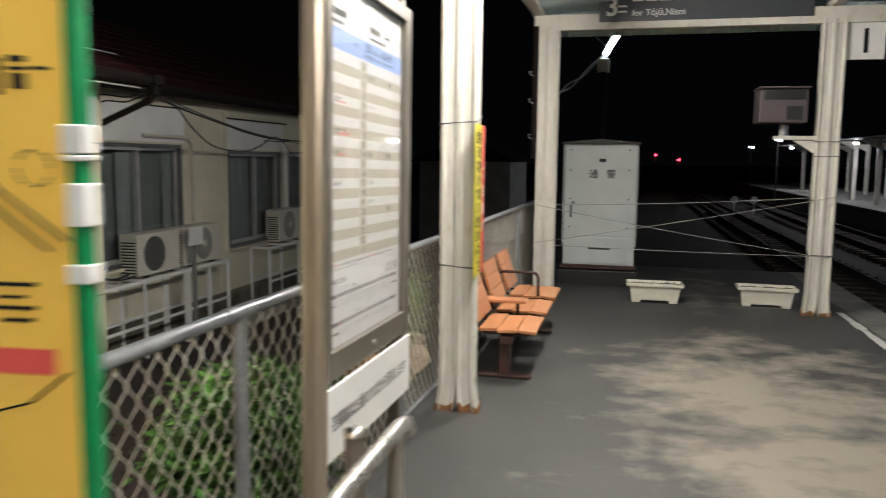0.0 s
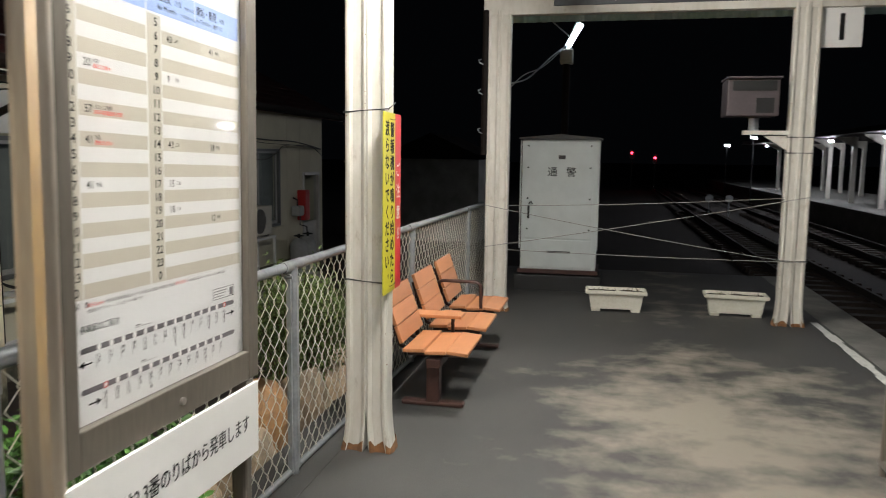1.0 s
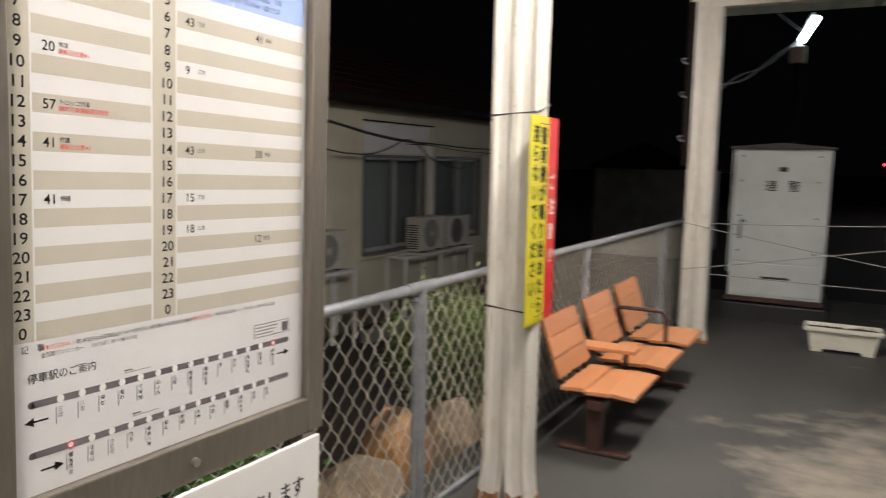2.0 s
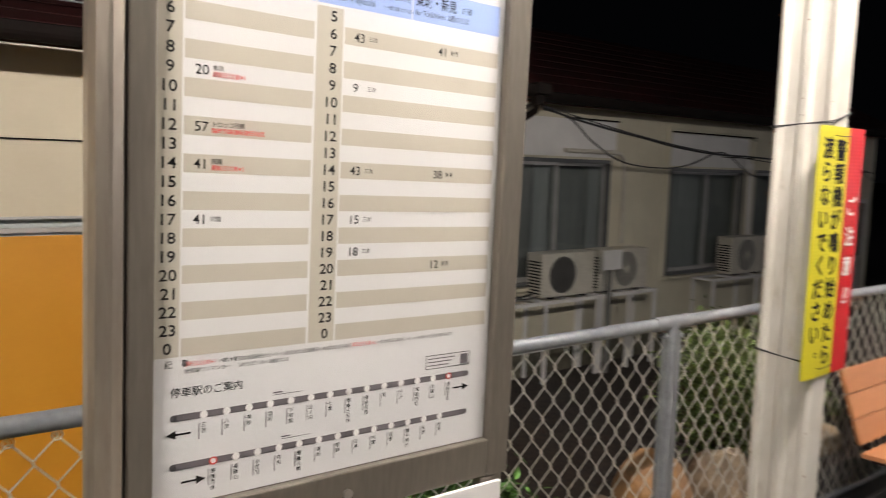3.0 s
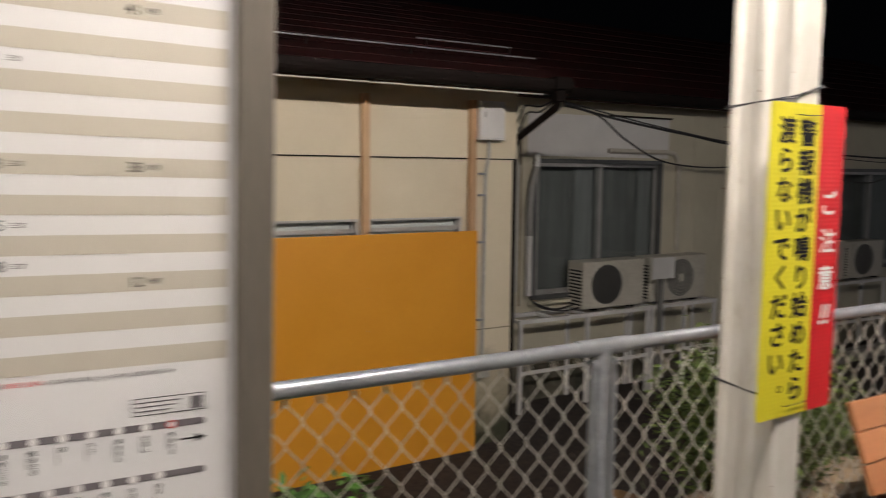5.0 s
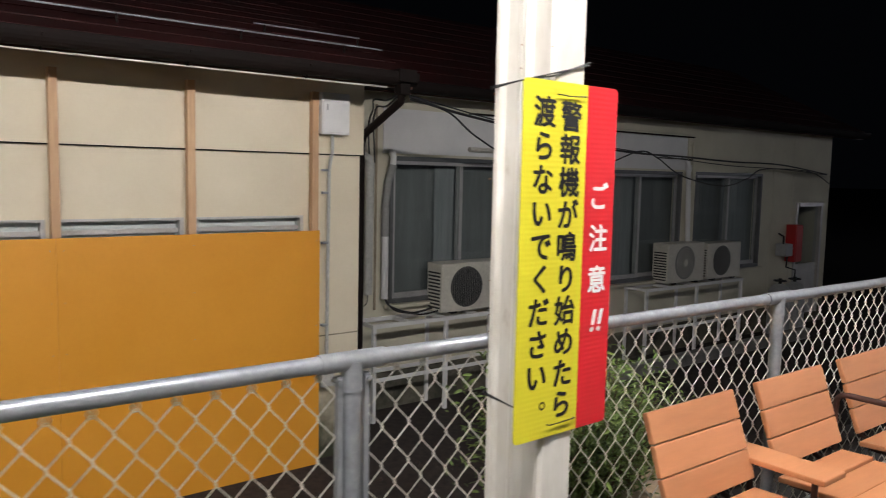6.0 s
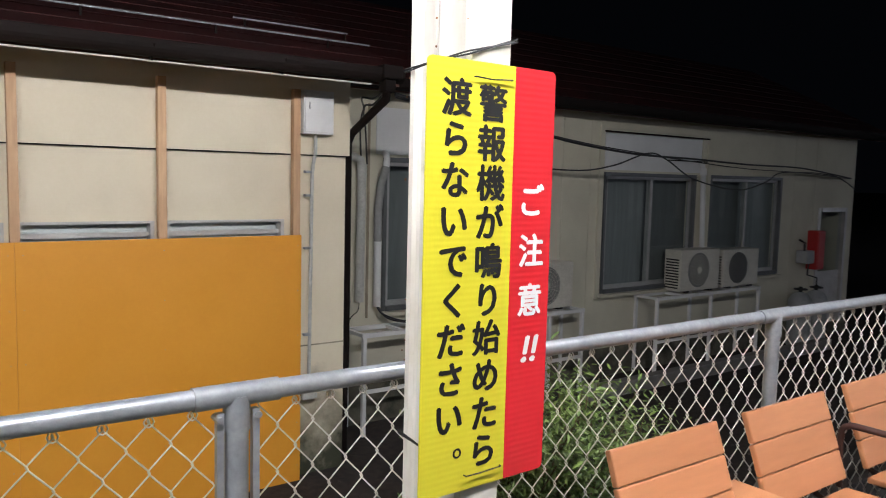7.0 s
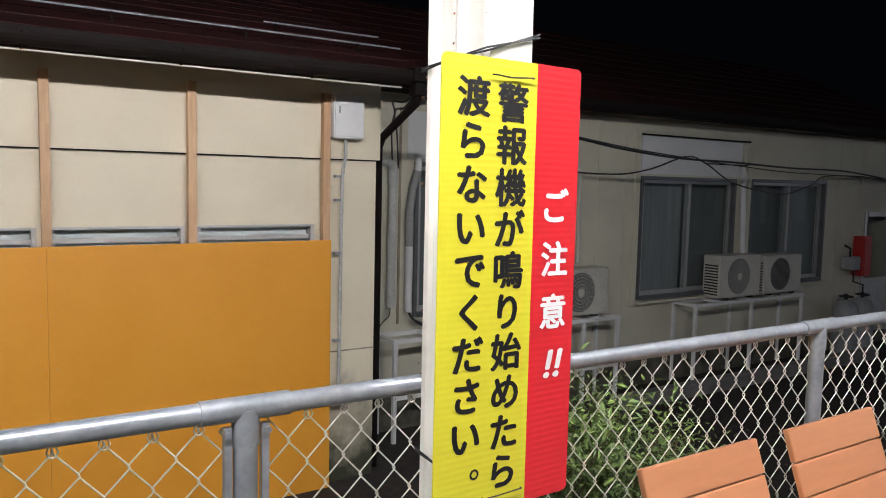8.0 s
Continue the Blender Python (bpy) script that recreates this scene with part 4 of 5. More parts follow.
tube(bm, [(0, 0, 1.02), (0, 0, 1.035), (0, 0, 1.043)], [0.032, 0.03, 0.01], 14)
part("cap", bm, M["steel"], bol, "polished domed cap")
yb = thing("map_board", (0.117, 1.32, 0), "yellow hand-drawn guide map board with a green taped edge", "sign board", turn=6)
part("panel", B(-0.75, -0.02, -0.008, 0.008, 0.75, 2.5), M["map_yellow"], yb)
part("edge", B(-0.02, 0.0, -0.01, 0.01, 0.0, 2.55, bevel=0.004), M["green"], yb, "green edge strip")
part("edge", B(-0.77, -0.752, -0.01, 0.01, 0.0, 2.55, bevel=0.004), M["green"], yb, "green edge strip")
for z0, z1, x0 in ((1.736, 1.768, -0.026), (1.728, 1.735, -0.025), (1.656, 1.704, -0.022), (1.592, 1.614, -0.025)):
    part("tape", B(x0, 0.003, -0.0125, 0.0125, z0, z1, bevel=0.002), M["tape"], yb, "white tape")
pm = lambda u, v: (u, -0.0092, v)


def drawn(bm, name, material):
    tagged(part(name, bm, material, yb), kind="stuff")


bm = bmesh.new()
for u0, u1, z0, z1 in ((-0.086, -0.064, 1.835, 1.842), (-0.088, -0.062, 1.826, 1.83), (-0.084, -0.064, 1.806, 1.823), (-0.058, -0.036, 1.826, 1.83), (-0.12, -0.095, 1.8, 1.84),
                       (-0.12, -0.064, 1.587, 1.592), (-0.115, -0.078, 1.573, 1.577), (-0.12, -0.066, 1.56, 1.565), (-0.11, -0.07, 1.546, 1.551)):
    flat(bm, u0, u1, z0, z1, pm)
for c in range(16):
    a0, a1 = 2 * math.pi * c / 16, 2 * math.pi * (c + 0.75) / 16
    if c % 4 != 3:
        tube(bm, [(-0.06 + 0.021 * math.cos(a0), -0.0092, 1.72 + 0.02 * math.sin(a0)), (-0.06 + 0.021 * math.cos(a1), -0.0092, 1.72 + 0.02 * math.sin(a1))], 0.0014, 4)
tube(bm, [(-0.16, -0.0092, 1.735), (-0.024, -0.0092, 1.64)], 0.002, 4)
tube(bm, [(-0.16, -0.0092, 1.712), (-0.045, -0.0092, 1.628)], 0.002, 4)
tube(bm, [(-0.16, -0.0092, 1.43), (-0.08, -0.0092, 1.452), (-0.03, -0.0092, 1.49)], 0.0014, 4)
drawn(bm, "drawing", M["ink"])
bm = bmesh.new()
flat(bm, -0.16, -0.045, 1.486, 1.516, pm)
drawn(bm, "red_patch", M["red_ink"])

# ---- station building ----
WX, RXW = -4.87, -5.82           # front of the left part, and of the set-back right part
CORNER, END = 7.815, 18.97
bld = thing("station_building", (0, 0, 0), "single-storey cream station building with a dark red roof", "building", "", "structure")


def wall_with_holes(name, x0, x1, y0, y1, z0, z1, holes, material, parent):
    bm = bmesh.new()
    ys = sorted({y0, y1, *[h[0] for h in holes], *[h[1] for h in holes]})
    zs = sorted({z0, z1, *[h[2] for h in holes], *[h[3] for h in holes]})
    for a, b in zip(ys, ys[1:]):
        for c, d in zip(zs, zs[1:]):
            if not any(h[0] <= (a + b) / 2 <= h[1] and h[2] <= (c + d) / 2 <= h[3] for h in holes):
                box(bm, x0, x1, a, b, c, d)
    bmesh.ops.remove_doubles(bm, verts=bm.verts, dist=1e-5)
    return part(name, bm, material, parent)


left_holes = [(1.3, 2.93, 0.36, 1.96), (3.3, 4.15, 0.2, 1.32), (4.25, 5.17, 0.2, 1.32), (5.25, 6.17, 0.2, 1.32), (6.26, 7.23, 0.2, 1.32)]
wall_with_holes("wall_left", WX - 0.15, WX, -6, CORNER, -1.0, 2.62, left_holes, M["wall"], bld)
part("return_wall", B(RXW - 0.1, WX - 0.15, CORNER - 0.15, CORNER, -1.0, 2.62), M["wall"], bld)
right_holes = [(8.79, 10.84, 0.26, 1.9), (12.21, 14.18, 0.21, 1.83), (14.53, 16.5, 0.25, 1.84), (17.75, 18.75, -0.75, 1.34)]
wall_with_holes("wall_right", RXW - 0.15, RXW, CORNER, END, -0.52, 2.72, right_holes[:3] + [(17.75, 18.75, -0.52, 1.34)], M["wall2"], bld)
# base band of the set-back wall, darker than the wall above it
wall_with_holes("base_right", RXW - 0.15, RXW + 0.012, CORNER, END, -1.0, -0.522, [(17.75, 18.75, -0.75, -0.522)], M["dark_base"], bld)
part("end_wall", B(RXW - 6, RXW - 0.15, END - 0.15, END, -1.0, 2.7), M["wall2"], bld)
part("back_wall", B(RXW - 6.1, RXW - 6.0, -6, END, -1.0, 3.2), M["wall2"], bld)
part("base_joint", B(WX, WX + 0.004, 7.35, CORNER + 0.002, 0.21, 0.222), M["plinth"], bld)
part("south_wall", B(RXW - 6, WX - 0.15, -6.0, -5.85, -1.0, 2.7), M["wall2"], bld)
# an added sheet: the shade of the unlit rooms is its dark colour
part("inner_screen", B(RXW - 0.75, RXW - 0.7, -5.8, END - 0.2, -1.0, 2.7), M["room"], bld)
# shallow grooves and cover strips between the cladding panels
bm = bmesh.new()
for y in (3.05, 3.19):
    box(bm, WX, WX + 0.01, y - 0.02, y + 0.02, -0.45, 2.45)
part("corner_strip", bm, M["wall"], bld)
part("seam_strip", B(WX, WX + 0.022, -6, CORNER + 0.001, 1.858, 1.868), M["gutter"], bld, "dark drip strip between cladding panels")
part("upper_cladding", B(WX, WX + 0.018, -6, CORNER + 0.03, 1.869, 2.56), M["wall"], bld)
part("upper_return", B(RXW, WX, CORNER + 0.001, CORNER + 0.03, 1.869, 2.56), M["wall"], bld)

# roof: eave at the platform side, ribbed sheet rising away from it
EX = -4.28
EX2 = -5.45                      # the eave of the set-back part
roof = None
for ya, yb2, ex, ze, pitch in ((-6.5, 8.0, EX, 2.585, 0.372), (8.0, END + 0.5, EX2, 2.69, 0.484)):
    # level courses of folded sheet, each lapping over the one below
    bm = bmesh.new()
    course, x = 0.3, ex
    ys = [ya + (yb2 - ya) * k / 24 for k in range(25)]
    low = [bm.verts.new((x, y, ze - 0.002)) for y in ys]
    while x > -8.4:
        x1 = max(x - course, -8.4)
        z, z1 = ze + (ex - x) * pitch, ze + (ex - x1) * pitch
        lip = [bm.verts.new((x, y, z + 0.004 + 0.0015 * math.sin(y * 2.3 + x * 9))) for y in ys]
        top = [bm.verts.new((x1, y, z1 - 0.002)) for y in ys]
        for k in range(24):
            bm.faces.new((low[k], low[k + 1], lip[k + 1], lip[k]))
            bm.faces.new((lip[k], lip[k + 1], top[k + 1], top[k]))
        x, low = x1, top
    sheet = part("roof", bm, M["roof"], bld, "dark red metal roof in level courses")
    roof = roof or sheet
    part("fascia", B(ex - 0.06, ex - 0.02, ya + 0.02, yb2 - 0.005, ze - 0.145, ze - 0.01), M["dark_timber"], sheet)
    part("soffit", B(RXW, ex - 0.06, ya + 0.02, yb2 - 0.005, ze - 0.02, ze - 0.008), M["soffit"], sheet)
    bm = bmesh.new()
    prof = [(ex + 0.07 + 0.075 * math.cos(radians(g)), ze - 0.055 + 0.085 * math.sin(radians(g))) for g in range(170, 375, 17)]
    prof += [(p[0] * 0.999 - 0.004, p[1] + 0.006) for p in prof[::-1]]
    prism(bm, prof, "y", ya + 0.1, yb2 - 0.05)
    part("gutter", bm, M["gutter"], sheet, "dark brown half-round rain gutter")
bm = bmesh.new()
prism(bm, [(EX - 0.02, 2.56), (-8.4, 4.09), (-8.4, 3.9), (EX2, 2.66), (EX - 0.6, 2.56)], "y", 7.96, 7.995)
part("verge", bm, M["dark_timber"], roof)
bm = bmesh.new()
tube(bm, [(EX + 0.02, -6, 2.432), (EX + 0.02, 7.7, 2.432)], 0.008, 6)
part("drip_edge", bm, M["column"], roof, "pale edge strip under the gutter")
for k in range(9):
    bm = bmesh.new()
    y = 0.4 + k * 0.93
    tube(bm, [(EX + 0.15, y, 2.53), (EX + 0.08, y, 2.43), (EX - 0.02, y, 2.47)], 0.008, 5)
    part("gutter_bracket", bm, M["gutter"], roof)
for y0, y1, x in ((1.0, 4.4, -4.72), (4.6, 7.95, -4.72), (6.9, 7.97, -5.15)):
    bm = bmesh.new()
    z = 2.585 + (EX - x) * 0.372 + 0.07
    tube(bm, [(x, y0, z), (x, y1, z)], 0.008, 6)
    bar = part("snow_bar", bm, M["galv"], roof, "galvanised snow guard bar")
    yy = y0 + 0.1
    while yy < y1:
        part("clip", B(x - 0.005, x + 0.005, yy - 0.008, yy + 0.008, z - 0.07, z + 0.01), M["gutter"], bar)
        yy += 0.95
# rain hopper and slanting pipe back to the corner
bm = bmesh.new()
box(bm, EX - 0.02, EX + 0.17, 7.73, 7.91, 2.47, 2.58, bevel=0.01)
box(bm, EX + 0.02, EX + 0.13, 7.77, 7.87, 2.37, 2.47, bevel=0.01)
hop = part("rain_hopper", bm, M["gutter"], bld, "dark brown rain hopper")
bm = bmesh.new()
tube(bm, [(EX + 0.07, 7.82, 2.39), (EX + 0.04, 7.83, 2.32), (-4.92, 7.9, 2.07), (-4.98, 7.9, 1.98), (-4.98, 7.9, -0.2)], 0.036, 10)
tube(bm, [(-4.98, 7.9, -0.2), (-4.98, 7.9, -0.93)], 0.026, 10)
part("downpipe", bm, M["gutter"], bld, "dark brown downpipe in the corner")
bm = bmesh.new()
tube(bm, [(-5.76, 8.49, 0.39), (-5.76, 8.5, 1.8), (-5.76, 8.48, 1.86), (-5.76, 8.42, 1.89), (-5.76, 8.2, 1.89)], 0.046, 10)
tube(bm, [(-5.76, 8.498, 1.68), (-5.76, 8.5, 1.82)], 0.053, 10)
tube(bm, [(-5.76, 8.49, 0.55), (-5.76, 8.49, 0.58)], 0.05, 10)
part("duct", bm, M["pvc"], bld, "pale grey pipe duct")
bm = bmesh.new()
tube(bm, [(-5.74, 8.694, 0.33), (-5.74, 8.692, 1.03)], 0.04, 10)
part("duct", bm, M["white_board"], bld, "white pipe duct")
bm = bmesh.new()
tube(bm, [(-5.74, 8.69, 1.02), (-5.74, 8.69, 1.35), (-5.74, 8.72, 1.62), (-5.74, 8.77, 1.76), (-5.74, 8.78, 1.8)], 0.042, 10)
part("lagged_pipe", bm, M["grey_house"], bld, "grey lagged air-conditioner pipe")
bm = bmesh.new()
tube(bm, [(-5.74, 8.78, 1.78), (-5.74, 8.79, 1.88), (-5.77, 8.8, 1.93), (-5.83, 8.8, 1.95)], 0.034, 10)
part("duct", bm, M["white_board"], bld, "white elbow where the pipe enters the wall")
part("wall_seam", B(RXW, RXW + 0.012, 8.6, 8.625, 0.2, 2.45), M["soffit"], bld)
bm = bmesh.new()
tube(bm, [(-5.78, 9.9, 2.01), (-5.78, 10.9, 2.01), (-5.78, 11.02, 1.99), (-5.78, 11.09, 1.92), (-5.78, 11.11, 1.8), (-5.78, 11.13, 0.75)], 0.03, 10)
part("duct", bm, M["ac"], bld, "cream pipe cover along the wall")
bm = bmesh.new()
tube(bm, [(-5.76, 14.35, 0.75), (-5.76, 14.28, 1.9), (-5.77, 14.27, 1.98), (-5.83, 14.27, 2.02)], 0.04, 10)
tube(bm, [(-5.76, 14.29, 1.84), (-5.76, 14.28, 1.93)], 0.052, 10)
part("duct", bm, M["white_board"], bld, "white pipe duct between two windows")


def glazing(x, y0, y1, z0, z1, parent):
    bm = bmesh.new()
    flat(bm, y0, y1, z0, z1, lambda u, v: (x, u, v))
    ob = part("pane", bm, M["glass"], parent)
    ob.visible_shadow = False
    if ob.data.polygons[0].normal.x < 0:         # the pane faces the platform
        ob.data.flip_normals()


def window(y0, y1, z0, z1, x, frame_mat, pale_spans):
    ob = part("window", B(x - 0.1, x + 0.03, y0, y0 + 0.04, z0, z1), frame_mat, bld, "two-pane sliding window with dark glass")
    bm = bmesh.new()
    box(bm, x - 0.1, x + 0.03, y1 - 0.04, y1, z0, z1)
    box(bm, x - 0.1, x + 0.03, y0 + 0.04, y1 - 0.04, z1 - 0.05, z1)
    box(bm, x - 0.1, x + 0.05, y0 + 0.04, y1 - 0.04, z0, z0 + 0.05)
    part("frame", bm, frame_mat, ob)
    ym = (y0 + y1) / 2
    bm = bmesh.new()
    for a, b, dx in ((y0 + 0.04, ym + 0.03, 0.0), (ym - 0.03, y1 - 0.04, -0.035)):
        for p, q, r, s in ((a, a + 0.045, z0 + 0.05, z1 - 0.05), (b - 0.045, b, z0 + 0.05, z1 - 0.05), (a + 0.045, b - 0.045, z0 + 0.05, z0 + 0.11), (a + 0.045, b - 0.045, z1 - 0.09, z1 - 0.05)):
            box(bm, x - 0.03 + dx, x + dx, p, q, r, s)
    part("sash", bm, M["sash"], ob)
    for a, b, dx in ((y0 + 0.085, ym - 0.015, -0.013), (ym + 0.015, y1 - 0.085, -0.048)):
        glazing(x + dx, a, b, z0 + 0.11, z1 - 0.09, ob)
    part("sill", B(x + 0.0305, x + 0.09, y0 - 0.06, y1 + 0.06, z0 - 0.05, z0 - 0.012), M["wall2"], ob)
    # added sheets: a dim backing, and pale strips for reflections and a frosted pane
    for depth, (f0, f1) in [(0.2, (-0.1, 1.1))] + [(0.14, c) for c in pale_spans]:
        bm = bmesh.new()
        pts = []
        for i in range(31):
            y = y0 + (y1 - y0) * (f0 + (f1 - f0) * i / 30)
            xx = x - depth + 0.003 * math.sin(y * 13) + 0.0015 * math.sin(y * 31)
            pts.append([bm.verts.new((xx, y, z)) for z in (z0, z1)])
        for q, w in zip(pts, pts[1:]):
            bm.faces.new((q[0], w[0], w[1], q[1]))
        part("curtain", bm, M["curtain" if depth < 0.2 else "dim_pane_sheet"], ob, "grey sheet added behind the glass for its reflected tones")
    return ob


window(8.79, 10.84, 0.26, 1.9, RXW, M["dark_alu"], [(0.36, 0.5), (0.87, 1.0)])
window(12.21, 14.18, 0.21, 1.83, RXW, M["dark_alu"], [(0.0, 0.5)])
window(14.53, 16.5, 0.25, 1.84, RXW, M["dark_alu"], [(0.5, 1.0)])
for y0, y1, z0, z1 in ((8.7, 10.95, 1.93, 2.42), (12.21, 14.3, 1.86, 2.35)):
    part("infill_panel", B(RXW, RXW + 0.012, y0, y1, z0, z1), M["white_board"], bld, "white infill panel over the window")
bm = bmesh.new()
for y0, y1, z0, z1 in ((12.1, 12.18, 0.14, 2.45), (14.305, 14.38, 1.83, 2.35), (12.18, 14.46, 2.4, 2.45), (14.44, 14.52, 0.2, 2.3)):
    box(bm, RXW, RXW + 0.03, y0, y1, z0, z1)
part("window_trim", bm, M["wall2"], bld)
part("drip_cap", B(RXW + 0.001, RXW + 0.05, 9.92, 10.96, 2.422, 2.44), M["gutter"], bld, "thin dark drip cap")
part("drip_cap", B(RXW + 0.031, RXW + 0.06, 12.17, 14.42, 2.352, 2.372), M["gutter"], bld, "thin dark drip cap")
part("drip_cap", B(RXW + 0.031, RXW + 0.05, 13.5, 14.4, 2.02, 2.035), M["gutter"], bld)
bm = bmesh.new()
box(bm, RXW - 0.1, RXW + 0.02, 17.75, 17.82, -0.75, 1.34)
box(bm, RXW - 0.1, RXW + 0.02, 18.68, 18.75, -0.75, 1.34)
box(bm, RXW - 0.1, RXW + 0.04, 17.82, 18.68, 1.27, 1.34)
box(bm, RXW - 0.06, RXW - 0.03, 17.82, 18.68, -0.75, 0.2)
bd = part("back_door", bm, M["alu"], bld, "grey aluminium back door")
glazing(RXW - 0.045, 17.82, 18.68, 0.2, 1.27, bd)
for y in (11.45, 11.95, 16.9, 17.6):
    part("wall_seam", B(RXW, RXW + 0.006, y - 0.006, y + 0.006, -0.5, 2.5), M["wall2"], bld)
solid("drain_kerb", B(-5.2, -5.05, 11.3, 17.0, -0.95, -0.77, bevel=0.01), M["concrete"], "grey concrete drain kerb below the wall", "kerb")
# screws along the orange boards' edges
bm = bmesh.new()
for y in (3.18, 4.2, 5.18, 5.27, 6.215, 7.316):
    for k in range(6):
        tube(bm, [(WX + 0.104, y, -0.8 + k * 0.38), (WX + 0.106, y, -0.8 + k * 0.38)], 0.0035, 8)
tagged(part("screw_heads", bm, M["cylinder"], bld), kind="stuff")

# left window with a blind
ob = part("blind_window", B(WX - 0.12, WX + 0.03, 2.925, 2.965, 0.33, 1.99), M["alu"], bld, "white-framed window with a lowered beige blind")
bm = bmesh.new()
box(bm, WX - 0.12, WX + 0.03, 1.25, 1.31, 0.33, 1.99)
box(bm, WX - 0.12, WX + 0.04, 1.31, 2.925, 1.962, 1.99)
box(bm, WX - 0.12, WX + 0.05, 1.31, 2.925, 0.33, 0.4)
part("frame", bm, M["alu"], ob)
part("brown_stile", B(WX - 0.05, WX - 0.02, 2.8, 2.925, 0.4, 1.962), M["dark_timber"], ob)
part("brown_rail", B(WX - 0.05, WX - 0.02, 1.31, 2.8, 1.935, 1.962), M["dark_timber"], ob)
glazing(WX - 0.036, 1.31, 2.8, 0.4, 1.935, ob)
slat = mesh_of("slat", B(-0.0185, 0.0185, 1.32, 2.79, -0.001, 0.001, m=pose(0, 0, 0, 0, 62, 0)), M["blind"])
blind = part("blind", B(WX - 0.115, WX - 0.06, 1.32, 2.79, 1.905, 1.932), M["blind"], ob)
for i in range(45):
    s = new("slat", slat)
    s.parent, s.location = blind, (WX - 0.085, 0, 0.42 + i * 0.0335)
part("sill", B(WX + 0.0, WX + 0.07, 1.2, 3.0, 0.24, 0.3), M["wall"], ob)

# low windows half hidden behind the orange boards
for y0, y1, *_ in left_holes[1:]:
    ob = part("strip_window", B(WX - 0.1, WX + 0.012, y0, y0 + 0.03, 0.2, 1.32), M["alu"], bld, "aluminium window mostly covered by orange boards")
    bm = bmesh.new()
    box(bm, WX - 0.1, WX + 0.012, y1 - 0.03, y1, 0.2, 1.32)
    box(bm, WX - 0.1, WX + 0.012, y0 + 0.03, y1 - 0.03, 1.3, 1.32)
    box(bm, WX - 0.06, WX - 0.03, y0 + 0.03, y1 - 0.03, 1.2, 1.235)
    part("frame", bm, M["alu"], ob)
    glazing(WX - 0.046, y0 + 0.03, y1 - 0.03, 0.22, 1.3, ob)
    part("roller_blind", B(WX - 0.09, WX - 0.086, y0 + 0.03, y1 - 0.03, 0.22, 1.3), M["white_board"], ob)
for i, (y0, y1) in enumerate(((3.12, 5.2192), (5.2204, 7.347))):
    for z0, z1 in ((-0.98, 1.19),):
        pb = tagged(new("orange_board", mesh_of("orange_board", B(WX + 0.086, WX + 0.104, y0, y1, z0, z1, bevel=0.002), M["orange"])),
                    "large orange-painted board fixed over the building's lower wall", "board", "orange boards")
for y in (3.18, 4.2, 5.228, 6.215, 7.312):
    b0 = tagged(new("timber_batten", mesh_of("timber_batten", B(WX + 0.023, WX + 0.085, y - 0.031, y + 0.031, -0.9, 2.4, bevel=0.003), M["batten"])),
                "raw pale timber batten screwed to the cladding", "batten", "battens")
mb = thing("meter_box", (WX + 0.02, 7.487, 2.212), "small pale grey electrical box with a conduit below", "electrical box")
part("body", B(0, 0.11, -0.14, 0.14, -0.175, 0.185, bevel=0.006), M["white_board"], mb)
part("lid", B(0.11, 0.12, -0.13, 0.13, -0.16, 0.17, bevel=0.004), M["white_board"], mb)
part("latch", B(0.121, 0.127, -0.098, -0.086, 0.03, 0.085), M["cylinder"], mb)
bm = bmesh.new()
tube(bm, [(0.05, 0.0, -0.175), (0.05, 0.0, -0.33), (0.03, -0.01, -0.42), (0.02, -0.015, -0.5), (0.02, -0.03, -2.3)], 0.016, 8)
part("conduit", bm, M["pvc"], mb)
part("joint_box", B(0.0, 0.09, -0.12, 0.02, -2.45, -2.28, bevel=0.01), M["pvc"], mb)
for z in (-0.5, -0.7, -1.15, -1.9):
    part("clip", B(0.0, 0.042, -0.085, -0.03, z, z + 0.02), M["galv"], mb)


